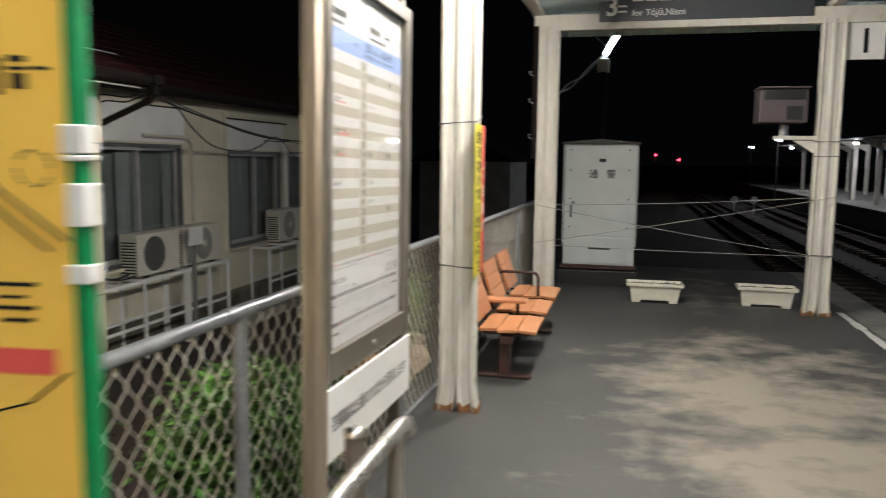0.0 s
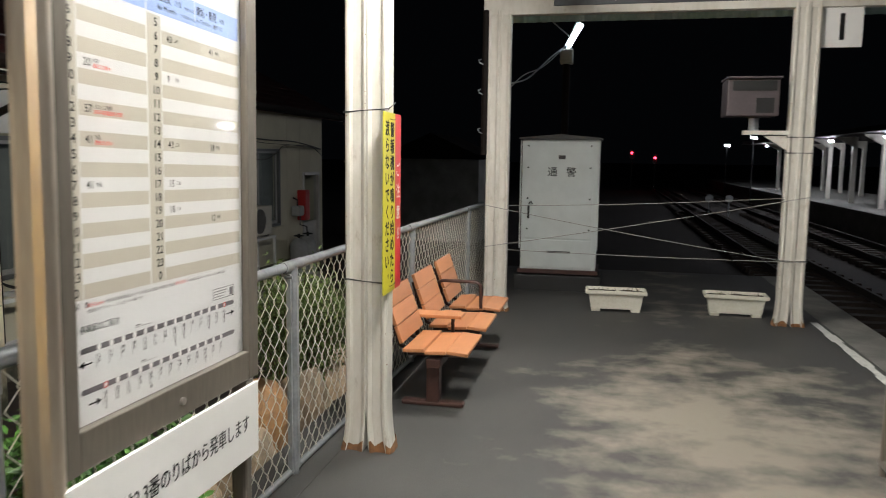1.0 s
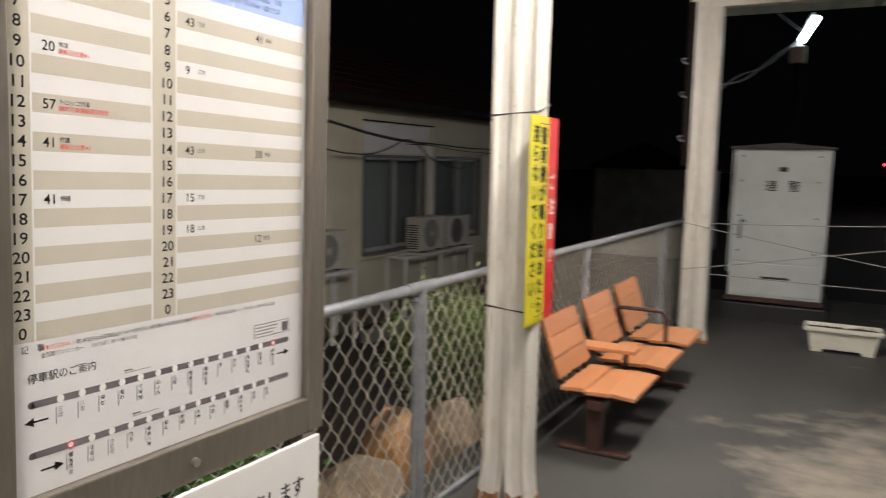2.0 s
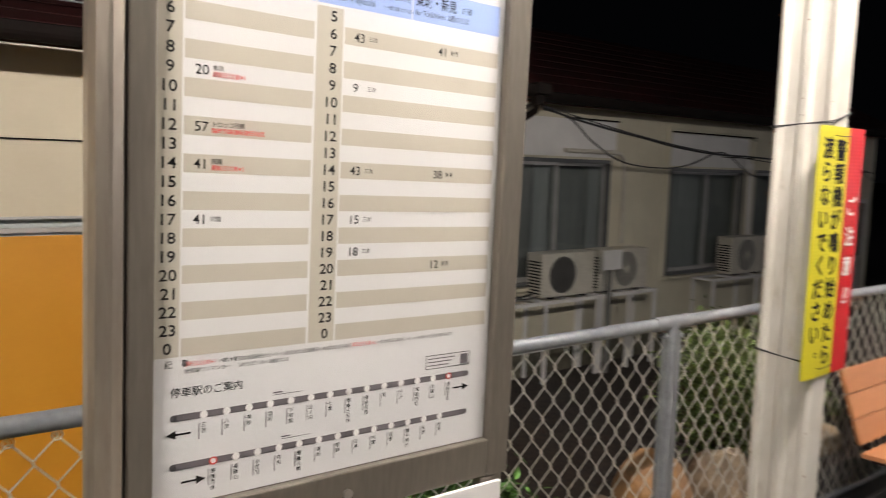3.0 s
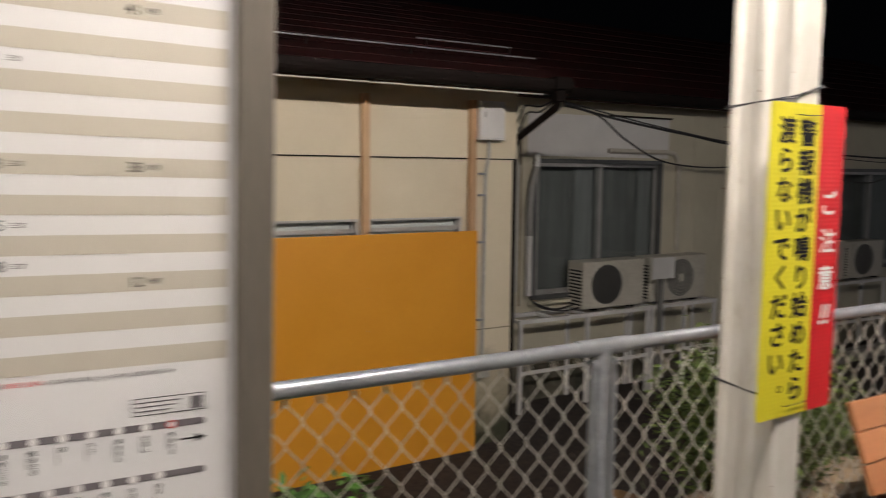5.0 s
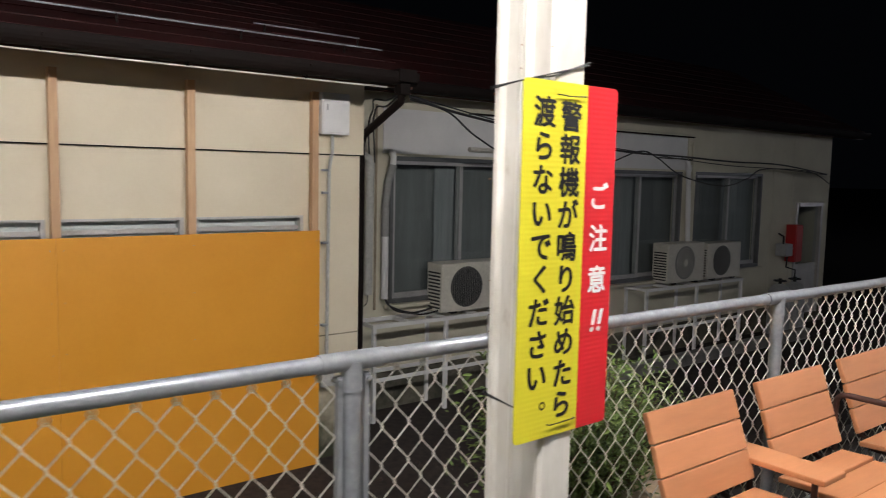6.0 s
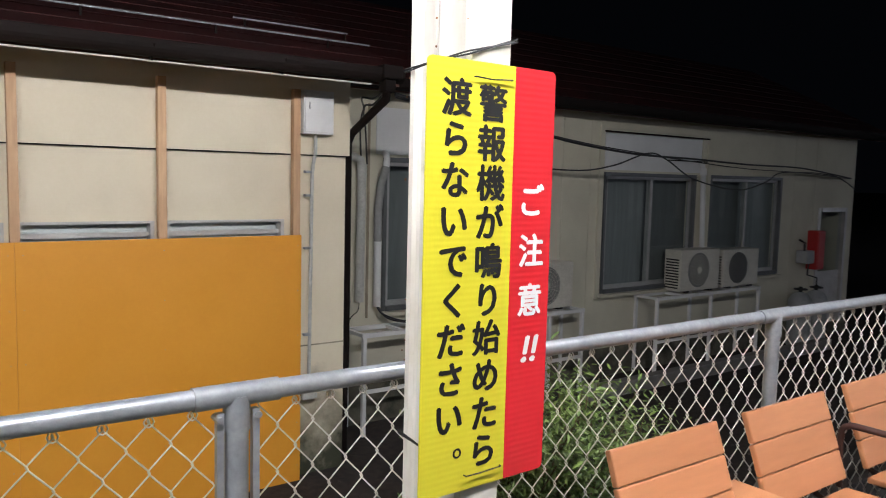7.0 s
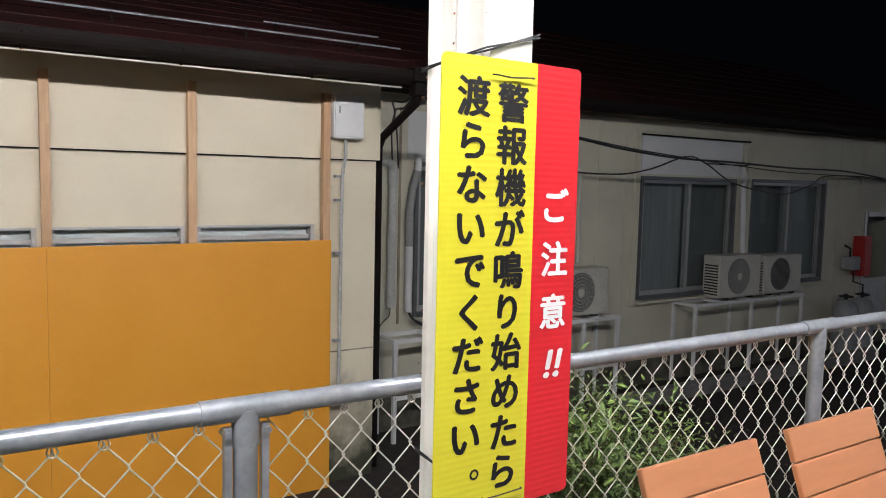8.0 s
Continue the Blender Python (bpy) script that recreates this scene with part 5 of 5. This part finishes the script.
def ac_unit(y, z, x=-5.66, wide=0.9, tall=0.58, deep=0.28, fan_mat="fan", fan_y=-0.08):
    ob = thing("air_conditioner_unit", (x, y, z), "weathered cream air-conditioner outdoor unit on a steel stand", "air conditioner", "outdoor units")
    part("casing", B(-deep / 2, deep / 2, -wide / 2, wide / 2, 0.02, tall, bevel=0.012), M["ac"], ob)
    for s in (-0.3, 0.3):
        part("foot", B(-deep / 2, deep / 2, s * wide - 0.04, s * wide + 0.04, 0.0, 0.02), M["black"], ob)
    f = part("fan_opening", disc(bmesh.new(), (deep / 2 + 0.002, fan_y, tall / 2 + 0.01), tall * 0.41, "x", 32), M[fan_mat], ob)
    bm = bmesh.new()
    zc, rad = tall / 2 + 0.01, tall * 0.4
    if fan_mat == "black":
        for k in range(-8, 9):
            y = k * rad / 8.6
            e = math.sqrt(rad * rad - y * y)
            tube(bm, [(deep / 2 + 0.012, fan_y + y, zc - e), (deep / 2 + 0.012, fan_y + y, zc + e)], 0.0035, 4)
    for r in (0.06, 0.1, 0.14, 0.18, 0.215) if fan_mat != "black" else (rad,):
        pts = [(deep / 2 + 0.014, fan_y + r * math.cos(2 * math.pi * k / 28), tall / 2 + 0.01 + r * math.sin(2 * math.pi * k / 28)) for k in range(29)]
        tube(bm, pts, 0.0025, 4, cap=False)
    for k in range(20 if fan_mat != "black" else 0):
        a = 2 * math.pi * k / 20
        tube(bm, [(deep / 2 + 0.014, fan_y + 0.05 * math.cos(a), tall / 2 + 0.01 + 0.05 * math.sin(a)), (deep / 2 + 0.006, fan_y + 0.22 * math.cos(a + 0.3), tall / 2 + 0.01 + 0.22 * math.sin(a + 0.3))], 0.002, 4)
    if fan_mat != "black":
        disc(bm, (deep / 2 + 0.017, fan_y, zc), 0.05, "x", 16)
    part("grille", bm, M["ac" if fan_mat != "black" else "fan"], ob)
    bm = bmesh.new()
    for k in range(11):
        z0 = 0.06 + k * 0.04
        box(bm, -deep / 2 + 0.03, deep / 2 - 0.03, -wide / 2 - 0.003, -wide / 2 - 0.0005, z0, z0 + 0.02)
    tagged(part("side_slot", bm, M["black"], ob), kind="stuff")
    return ob


def ac_stand(y0, y1, top, x=-5.62, depth=0.36, lower=True):
    ob = thing("steel_stand", (x, (y0 + y1) / 2, LOW), "pale painted angle-steel stand for air conditioners", "stand", "steel stands")
    w, h = (y1 - y0) / 2, top - LOW
    ys = [-w, 0, w]
    for yy in ys:
        for xx in (-depth / 2, depth / 2):
            part("leg", B(xx - 0.02, xx + 0.02, yy - 0.02, yy + 0.02, 0, h - 0.045), M["white_board"], ob)
    for xx in (-depth / 2, depth / 2):
        part("rail", B(xx - 0.022, xx + 0.022, -w - 0.03, w + 0.03, h - 0.044, h), M["white_board"], ob)
        if lower:
            part("rail", B(xx + 0.021, xx + 0.035, -w, w, h * 0.42, h * 0.42 + 0.04), M["white_board"], ob)
    for k in range(5):
        yy = -w + 2 * w * k / 4
        part("cross_bar", B(-depth / 2 + 0.023, depth / 2 - 0.023, yy - 0.02, yy + 0.02, h - 0.04, h - 0.005), M["white_board"], ob)
    return ob


ac_stand(8.37, 10.3, 0.12)
ac_stand(10.38, 11.5, 0.125)
ac_stand(12.96, 15.4, 0.155)
ac_unit(9.81, 0.121, wide=0.97, fan_mat="black", fan_y=-0.12)
ac_unit(10.9, 0.126, wide=1.0, fan_y=0.04)
ac_unit(14.0, 0.156, wide=0.92, tall=0.61, fan_y=-0.04)
ac_unit(15.02, 0.156, wide=0.92, fan_mat="black", fan_y=-0.08)
pp = thing("plate_post", (-5.39, 10.45, LOW), "blank white plate on a slim dark post by the air conditioners", "post")
part("post", B(-0.022, 0.022, -0.03, 0.03, 0, 1.5, bevel=0.004), M["fan"], pp)
part("plate", B(0.024, 0.034, -0.18, 0.2, 1.4, 1.66, bevel=0.003), M["white_board"], pp, "blank white plate")

fb = thing("fire_hose_box", (RXW + 0.08, 17.565, 0.615), "red metal fire equipment box on the wall", "fire box")
part("body", B(-0.08, 0.11, -0.12, 0.12, -0.335, 0.335, bevel=0.01), M["fire_red"], fb)
part("lid", B(0.111, 0.124, -0.105, 0.105, -0.31, 0.31, bevel=0.004), M["fire_red"], fb)
gm = thing("gas_meter", (RXW + 0.14, 17.2, 0.5), "grey gas meter and regulator on the wall", "meter")
part("body", B(-0.13, 0.08, -0.12, 0.12, -0.1, 0.12, bevel=0.02), M["cylinder"], gm)
bm = bmesh.new()
tube(bm, [(0, -0.08, 0.1), (0, -0.08, 0.25), (-0.1, -0.08, 0.3)], 0.018, 8)
part("pipe", bm, M["black"], gm)
bm = bmesh.new()
tube(bm, [(0, 0.08, -0.1), (0, 0.06, -0.3), (0.1, 0.2, -0.35), (0.15, 0.1, -0.5)], 0.014, 8)
part("pipe", bm, M["black"], gm)
for y in (16.75, 17.25):
    g = thing("gas_cylinder", (-5.5, y, LOW), "grey gas cylinder standing by the wall", "gas cylinder", "gas cylinders")
    bm = bmesh.new()
    tube(bm, [(0, 0, 0), (0, 0, 0.04), (0, 0, 0.76), (0, 0, 0.86), (0, 0, 0.9)], [0.17, 0.185, 0.185, 0.13, 0.05], 18)
    part("body", bm, M["cylinder"], g)
    bm = bmesh.new()
    tube(bm, [(0, 0, 0.88), (0, 0, 0.99)], 0.03, 8)
    pts = [(0.1 * math.cos(2 * math.pi * k / 16), 0.1 * math.sin(2 * math.pi * k / 16), 0.95) for k in range(17)]
    tube(bm, pts, 0.012, 6)
    part("valve", bm, M["black"], g)


# ---- cables ----
def cable(pts, r=0.009, label="black overhead cable slung along the building", material="black"):
    """A smooth hanging line through the given points."""
    out = []
    p = [Vector(q) for q in pts]
    p = [p[0]] + p + [p[-1]]
    for i in range(1, len(p) - 2):
        for k in range(10):
            t = k / 10
            out.append(0.5 * ((2 * p[i]) + (-p[i - 1] + p[i + 1]) * t + (2 * p[i - 1] - 5 * p[i] + 4 * p[i + 1] - p[i + 2]) * t * t + (-p[i - 1] + 3 * p[i] - 3 * p[i + 1] + p[i + 2]) * t ** 3))
    out.append(p[-1])
    bm = bmesh.new()
    tube(bm, out, r, 6)
    return solid("cable", bm, M[material], label, "cable", kind="", group="cables")


cable([(-4.18, 7.88, 2.36), (-4.27, 8.37, 2.285), (-4.39, 9.2, 2.2), (-4.49, 9.9, 2.14), (-4.58, 10.53, 2.08), (-4.73, 11.6, 2.022), (-4.9, 12.87, 2.014), (-5.12, 14.42, 1.99), (-5.39, 16.35, 1.99), (-5.71, 18.6, 1.87)], 0.013)
cable([(-4.18, 7.88, 2.37), (-4.38, 9.2, 2.22), (-4.58, 10.53, 2.1), (-4.73, 11.6, 2.04), (-4.9, 12.87, 1.98), (-5.12, 14.42, 1.93), (-5.39, 16.35, 1.92), (-5.71, 18.6, 1.86)], 0.007)
cable([(-4.2, 7.9, 2.34), (-4.27, 8.37, 2.27), (-4.33, 8.77, 2.066), (-4.42, 9.41, 1.86), (-4.55, 10.36, 1.81), (-4.65, 11.05, 1.88), (-4.75, 11.77, 2.045), (-4.81, 12.2, 1.98), (-4.91, 12.9, 1.757), (-5.08, 14.13, 1.63), (-5.2, 15.0, 1.75), (-5.28, 15.54, 1.9), (-5.45, 16.8, 1.93)], 0.009)
cable([(-5.45, 16.8, 1.93), (-5.6, 17.9, 1.88), (-5.75, 18.85, 1.68)], 0.009)
for k in range(3):
    cable([(WX + 0.03, 2.4 - k * 0.1, 2.5), (WX + 0.1, 2.7, 2.33 - 0.05 * k), (WX + 0.08, 3.0, 2.27 - 0.02 * k), (WX + 0.04, 3.12, 2.31)], 0.007, "thin dark cable looped under the eave")
for k in range(2):
    cable([(EX - 0.02, 7.86, 2.4 - 0.01 * k), (-4.6, 7.93, 2.36 - 0.05 * k), (-5.0, 8.05 + 0.03 * k, 2.4 - 0.07 * k), (-5.4, 8.3, 2.35 - 0.13 * k), (-5.72, 8.45 + 0.06 * k, 2.2), (-5.76, 8.5 + 0.06 * k, 1.72 + 0.1 * k)], 0.009, "black cable bundle at the building corner")
cable([(-5.76, 8.49, 0.4), (-5.75, 8.47, 0.3), (-5.78, 8.4, 0.22), (-5.8, 8.32, 0.05)], 0.006, "thin black cable end")
cable([(-5.74, 8.69, 0.34), (-5.7, 8.76, 0.24), (-5.64, 9.0, 0.16), (-5.6, 9.25, 0.2)], 0.012, "air-conditioner hose lying on the stand")
cable([(-5.74, 8.7, 0.34), (-5.68, 8.8, 0.2), (-5.6, 9.1, 0.14), (-5.55, 9.3, 0.17)], 0.009, "air-conditioner hose lying on the stand")


# ---- bushes and stones behind the fence ----
def leaf_mass(name, cx, cy, cz, sx, sy, sz, count, size, material, label, stems=10, lobe=0.21):
    ob = thing(name, (cx, cy, cz), label, "bush", "bushes")
    bm = bmesh.new()
    tips = []
    for i in range(stems):
        a = random.uniform(0, 2 * math.pi)
        r = random.random() ** 0.5
        tip = Vector((sx * r * math.cos(a), sy * r * math.sin(a), sz * random.uniform(0.55, 1.0) * (1 - 0.35 * r)))
        tips.append(tip)
        tube(bm, [(tip.x * 0.2, tip.y * 0.2, -0.25), tip * 0.5 + Vector((0, 0, 0.06)), tip], [0.008, 0.006, 0.003], 5)
    part("stem", bm, M["stem"], ob)
    bm = bmesh.new()
    for i in range(count):
        t = random.choice(tips)
        f = 1.05 - 0.8 * random.random() ** 1.5
        c = t * f + Vector((random.gauss(0, 0.07), random.gauss(0, 0.07), random.gauss(0, 0.05)))
        s = size * random.uniform(0.6, 1.3)
        m = Matrix.Translation(c) @ Euler((random.uniform(-0.9, 0.9), random.uniform(-0.9, 0.9), random.uniform(0, 6.28))).to_matrix().to_4x4()
        pts = [(0, 0, 0), (0.3 * s, lobe * s, 0.04 * s), (0.65 * s, 0.95 * lobe * s, 0.03 * s), (s, 0, -0.08 * s), (0.65 * s, -0.95 * lobe * s, 0.03 * s), (0.3 * s, -lobe * s, 0.04 * s)]
        vs = [bm.verts.new(m @ Vector(p)) for p in pts]
        bm.faces.new((vs[0], vs[1], vs[2], vs[3]))
        bm.faces.new((vs[0], vs[3], vs[4], vs[5]))
    tagged(part("leaves", bm, material, ob), kind="stuff")
    return ob


leaf_mass("round_bush", -1.35, 2.6, -0.25, 0.45, 0.5, 0.55, 2600, 0.06, M["leaf"], "dense low green bush behind the fence", 60)
leaf_mass("round_bush", -1.15, 4.05, -0.1, 0.4, 0.6, 0.84, 8000, 0.065, M["leaf"], "dense low green bush behind the fence", 50)
leaf_mass("leafy_shrub", -1.35, 6.68, -0.1, 0.35, 0.38, 1.2, 5500, 0.05, M["leaf2"], "tall loose shrub with fine pale leaves behind the fence", 50, 0.14)
leaf_mass("leafy_shrub", -1.45, 7.2, -0.2, 0.4, 0.5, 1.15, 5000, 0.048, M["leaf2"], "tall loose shrub with fine pale leaves behind the fence", 50, 0.13)
leaf_mass("leafy_shrub", -1.75, 7.95, -0.35, 0.45, 0.5, 0.9, 1200, 0.045, M["leaf2"], "thin weedy shrub behind the fence", 36, 0.12)


def stone(x, y, z, sx, sy, sz, material, label):
    bm = bmesh.new()
    bmesh.ops.create_icosphere(bm, subdivisions=3, radius=1)
    off = Vector((x * 3.1, y * 2.7, z))
    for v in bm.verts:
        d = 1 + 0.28 * noise.noise(v.co * 1.1 + off) + 0.1 * noise.noise(v.co * 3 + off) + 0.04 * noise.noise(v.co * 8 + off)
        v.co = Vector((v.co.x * sx, v.co.y * sy, v.co.z * sz)) * d
    ob = solid("garden_stone", bm, material, label, "stone", kind="", group="garden stones")
    ob.location = (x, y, z)


stone(-1.08, 4.72, -0.1, 0.2, 0.3, 0.3, M["rock"], "rough pale brown garden stone behind the fence")
stone(-1.1, 5.3, -0.12, 0.2, 0.33, 0.3, M["rock"], "rough pale brown garden stone behind the fence")
stone(-1.15, 5.75, -0.02, 0.18, 0.24, 0.34, M["rust_rock"], "tall ochre garden stone behind the fence")
stone(-1.1, 6.3, -0.08, 0.2, 0.26, 0.36, M["rock"], "rough pale brown garden stone behind the fence")
stone(-1.1, 4.55, -0.1, 0.2, 0.26, 0.34, M["rock"], "rough pale brown garden stone behind the fence")
stone(-1.2, 7.2, -0.2, 0.22, 0.3, 0.25, M["rock"], "rough pale brown garden stone behind the fence")
stone(-1.5, 8.1, -0.2, 0.2, 0.36, 0.12, M["rock"], "flat pale stone behind the fence")
bm = bmesh.new()
for i in range(260):
    x, y = random.uniform(-4.6, -2.3), random.uniform(2, 12)
    s = random.uniform(0.012, 0.035)
    bmesh.ops.create_icosphere(bm, subdivisions=1, radius=s, matrix=pose(x, y, LOW + s * 0.2, random.uniform(0, 360), random.uniform(0, 360), 0))
solid("rubble", bm, M["soil"], "loose dark stones on the earth below the building", "rubble", kind="stuff")

# ---- overhead sign, numeral sign, monitor, pole lamp ----
sg = thing("platform_sign", (0, 9.93, 3.33), "dark grey hanging platform sign with white lettering", "sign")
part("panel", B(0.29, 2.6, -0.03, 0.03, 0.0, 0.5, bevel=0.004), M["signboard"], sg)
bm = bmesh.new()
ps = lambda u, v: (u, -0.0315, v)
write(bm, "3", 0.36, 0.07, 0.3, ps, 0.02)
write(bm, "for Tōjō,Niimi", 0.66, 0.06, 0.1, ps)
for k in range(5):
    flat(bm, 0.66 + k * 0.15, 0.78 + k * 0.15, 0.22, 0.36, ps)
flat(bm, 0.5, 0.6, 0.16, 0.18, ps)
flat(bm, 0.5, 0.6, 0.1, 0.12, ps)
tagged(part("lettering", bm, M["white_ink"], sg, "white lettering"), kind="stuff")
ns = thing("number_sign", (3.15, 9.98, 2.86), "white square sign with a black figure, hung from the beam", "sign")
part("panel", B(-0.19, 0.19, -0.02, 0.02, 0.0, 0.42, bevel=0.004), M["white_ink"], ns)
part("figure", B(-0.025, 0.02, -0.0235, -0.0205, 0.07, 0.33), M["ink"], ns)
part("hanger", B(-0.02, 0.02, -0.015, 0.015, 0.42, 0.5), M["column"], ns)
mo = thing("monitor_box", (2.37, 9.97, 1.98), "pale pink boxed train-crew monitor on a bracket from the column", "monitor")
part("casing", B(-0.3, 0.2, -0.2, 0.2, 0.19, 0.56, bevel=0.012), M["dimmed_pinkbox"], mo)
part("hood", B(-0.31, 0.21, -0.26, 0.21, 0.56, 0.58, bevel=0.004), M["dimmed_pinkbox"], mo)
part("dark_visor", B(-0.25, 0.17, -0.206, -0.2005, 0.44, 0.54), M["black"], mo)
part("screen", B(-0.02, 0.15, -0.207, -0.2005, 0.22, 0.37), M["black"], mo)
bm = bmesh.new()
tube(bm, [(0, 0, 0.05), (0, 0, 0.18)], 0.05, 10)
part("swivel", bm, M["galv"], mo)
part("arm", B(-0.1, 0.42, -0.06, 0.06, 0.01, 0.05), M["column"], mo)
bm = bmesh.new()
prism(bm, [(0.1, 0.0), (0.36, 0.0), (0.36, -0.17)], "y", -0.03, 0.03)
part("gusset", bm, M["column"], mo)

pl = thing("pole_light", (0.2, 14.2, LOW), "tubular yard light on a slim dark pole with trailing wires", "lamp")
bm = bmesh.new()
tube(bm, [(0, 0, 0), (0, 0, 4.4)], 0.06, 10)
part("pole", bm, M["gutter"], pl)
part("ballast_box", B(-0.1, 0.1, -0.1, 0.1, 4.17, 4.4, bevel=0.02), M["ac"], pl)
bm = bmesh.new()
tube(bm, [(0.02, -0.05, 4.45), (0.22, -0.1, 4.78)], 0.04, 10)
part("tube", bm, M["pole_lamp"], pl, "glowing white tube")
bm = bmesh.new()
tube(bm, [(0, 0, 4.4), (0.01, 0, 4.5), (0.16, 0, 4.85)], 0.02, 6)
part("bracket", bm, M["galv"], pl)
cable([(0.25, 14.15, 3.55), (0.05, 13.0, 3.2), (-0.12, 11.5, 2.75), (-0.2, 10.2, 2.55)], 0.009, "pale wire from the pole light to the column", "rope")
cable([(0.25, 14.15, 3.58), (0.0, 12.5, 3.02), (-0.15, 11.2, 2.75), (-0.2, 10.2, 2.5)], 0.006, "pale wire from the pole light to the column", "rope")
cable([(0.3, 14.1, 3.6), (0.1, 12.5, 3.6), (0.0, 10.5, 3.5)], 0.008, "pale wire from the pole light to the canopy", "rope")

# ---- far platform and yard ----
fp = thing("far_platform", (0, 0, 0), "far island platform with white columns under a dark roof", "platform", "", "structure")
part("deck", B(9.7, 15.0, 16, 75, -0.95, 0.0), M["concrete"], fp)
part("edge", B(9.62, 9.72, 16, 75, -0.12, 0.01), M["concrete"], fp)
for i in range(9):
    y = 22 + i * 3.6
    for x in (10.9, 13.4):
        bm = bmesh.new()
        box(bm, x - 0.085, x + 0.085, y - 0.085, y + 0.085, 0, 2.75)
        prism(bm, [(x - 0.085, 2.35), (x - 0.085, 2.75), (x - 0.7, 2.75), (x - 0.7, 2.69)], "y", y - 0.03, y + 0.03)
        part("column", bm, M["column"], fp)
part("roof", B(9.6, 14.9, 18, 56, 2.76, 2.95), M["gutter"], fp)
for i in range(5):
    y = 24 + i * 7.0
    ob = thing("far_tube_light", (10.4, y, 2.6), "lit fluorescent tube under the far platform roof", "light", "far lights")
    bm = bmesh.new()
    tube(bm, [(0, -0.3, 0), (0, 0.3, 0)], 0.025, 8)
    part("tube", bm, M["far_tube"], ob)
    part("housing", B(-0.04, 0.04, -0.32, 0.32, 0.04, 0.16), M["white_board"], ob)
sb = thing("far_bench", (12.0, 33.5, 0), "dark bench on the far platform", "bench")
part("seat", B(-0.25, 0.25, -0.9, 0.9, 0.38, 0.43), M["brown_steel"], sb)
part("back", B(0.22, 0.27, -0.9, 0.9, 0.43, 0.8), M["brown_steel"], sb)
for s in (-0.7, 0.7):
    part("leg", B(-0.2, 0.2, s - 0.04, s + 0.04, 0, 0.38), M["brown_steel"], sb)
for x, y, z in ((9.47, 62.0, 2.8), (8.73, 47.0, 2.95)):
    ob = thing("yard_lamp", (x, y, LOW), "lit white yard lamp on a dark pole", "lamp", "yard lamps")
    bm = bmesh.new()
    tube(bm, [(0, 0, 0), (0, 0, z - LOW)], 0.035, 8)
    part("pole", bm, M["black"], ob)
    bm = bmesh.new()
    tube(bm, [(-0.16, -0.2, z - LOW + 0.06), (0.16, -0.2, z - LOW)], 0.055, 8)
    part("lamp", bm, M["far_lamp"], ob)
for x, y, z in ((2.87, 70.0, 2.26), (4.82, 70.0, 1.85)):
    ob = thing("railway_signal", (x, y, LOW), "railway signal showing a red light", "signal", "signals")
    bm = bmesh.new()
    tube(bm, [(0, 0, 0), (0, 0, z - LOW)], 0.06, 8)
    part("post", bm, M["black"], ob)
    part("head", B(-0.2, 0.2, -0.05, 0.05, z - LOW - 0.5, z - LOW + 0.3), M["black"], ob)
    bm = bmesh.new()
    tube(bm, [(0, -0.16, z - LOW), (0, -0.06, z - LOW)], 0.1, 14)
    part("lens", bm, M["red_lamp"], ob, "red signal lens")
for x, y in ((-4.5, 27.0),):
    sh = thing("distant_shed", (x, y, LOW), "pale grey shed in the dark beyond the station building", "shed")
    part("wall", B(-1.5, 1.5, -2, 2, 0, 2.6), M["grey_house"], sh)
    bm = bmesh.new()
    prism(bm, [(-1.8, 2.6), (1.8, 2.6), (0, 3.4)], "y", -2.2, 2.2)
    part("roof", bm, M["gutter"], sh)
for x, y in ((5.7, 40.0), (6.6, 40.0)):
    ob = thing("track_marker", (x, y, LOW), "small round white marker beside the track", "marker", "markers")
    bm = bmesh.new()
    tube(bm, [(0, 0, 0), (0, 0, 0.75)], 0.03, 6)
    part("stake", bm, M["galv"], ob)
    bm = bmesh.new()
    tube(bm, [(0, -0.05, 0.85), (0, 0.0, 0.85)], 0.18, 14)
    part("disc", bm, M["cylinder"], ob)
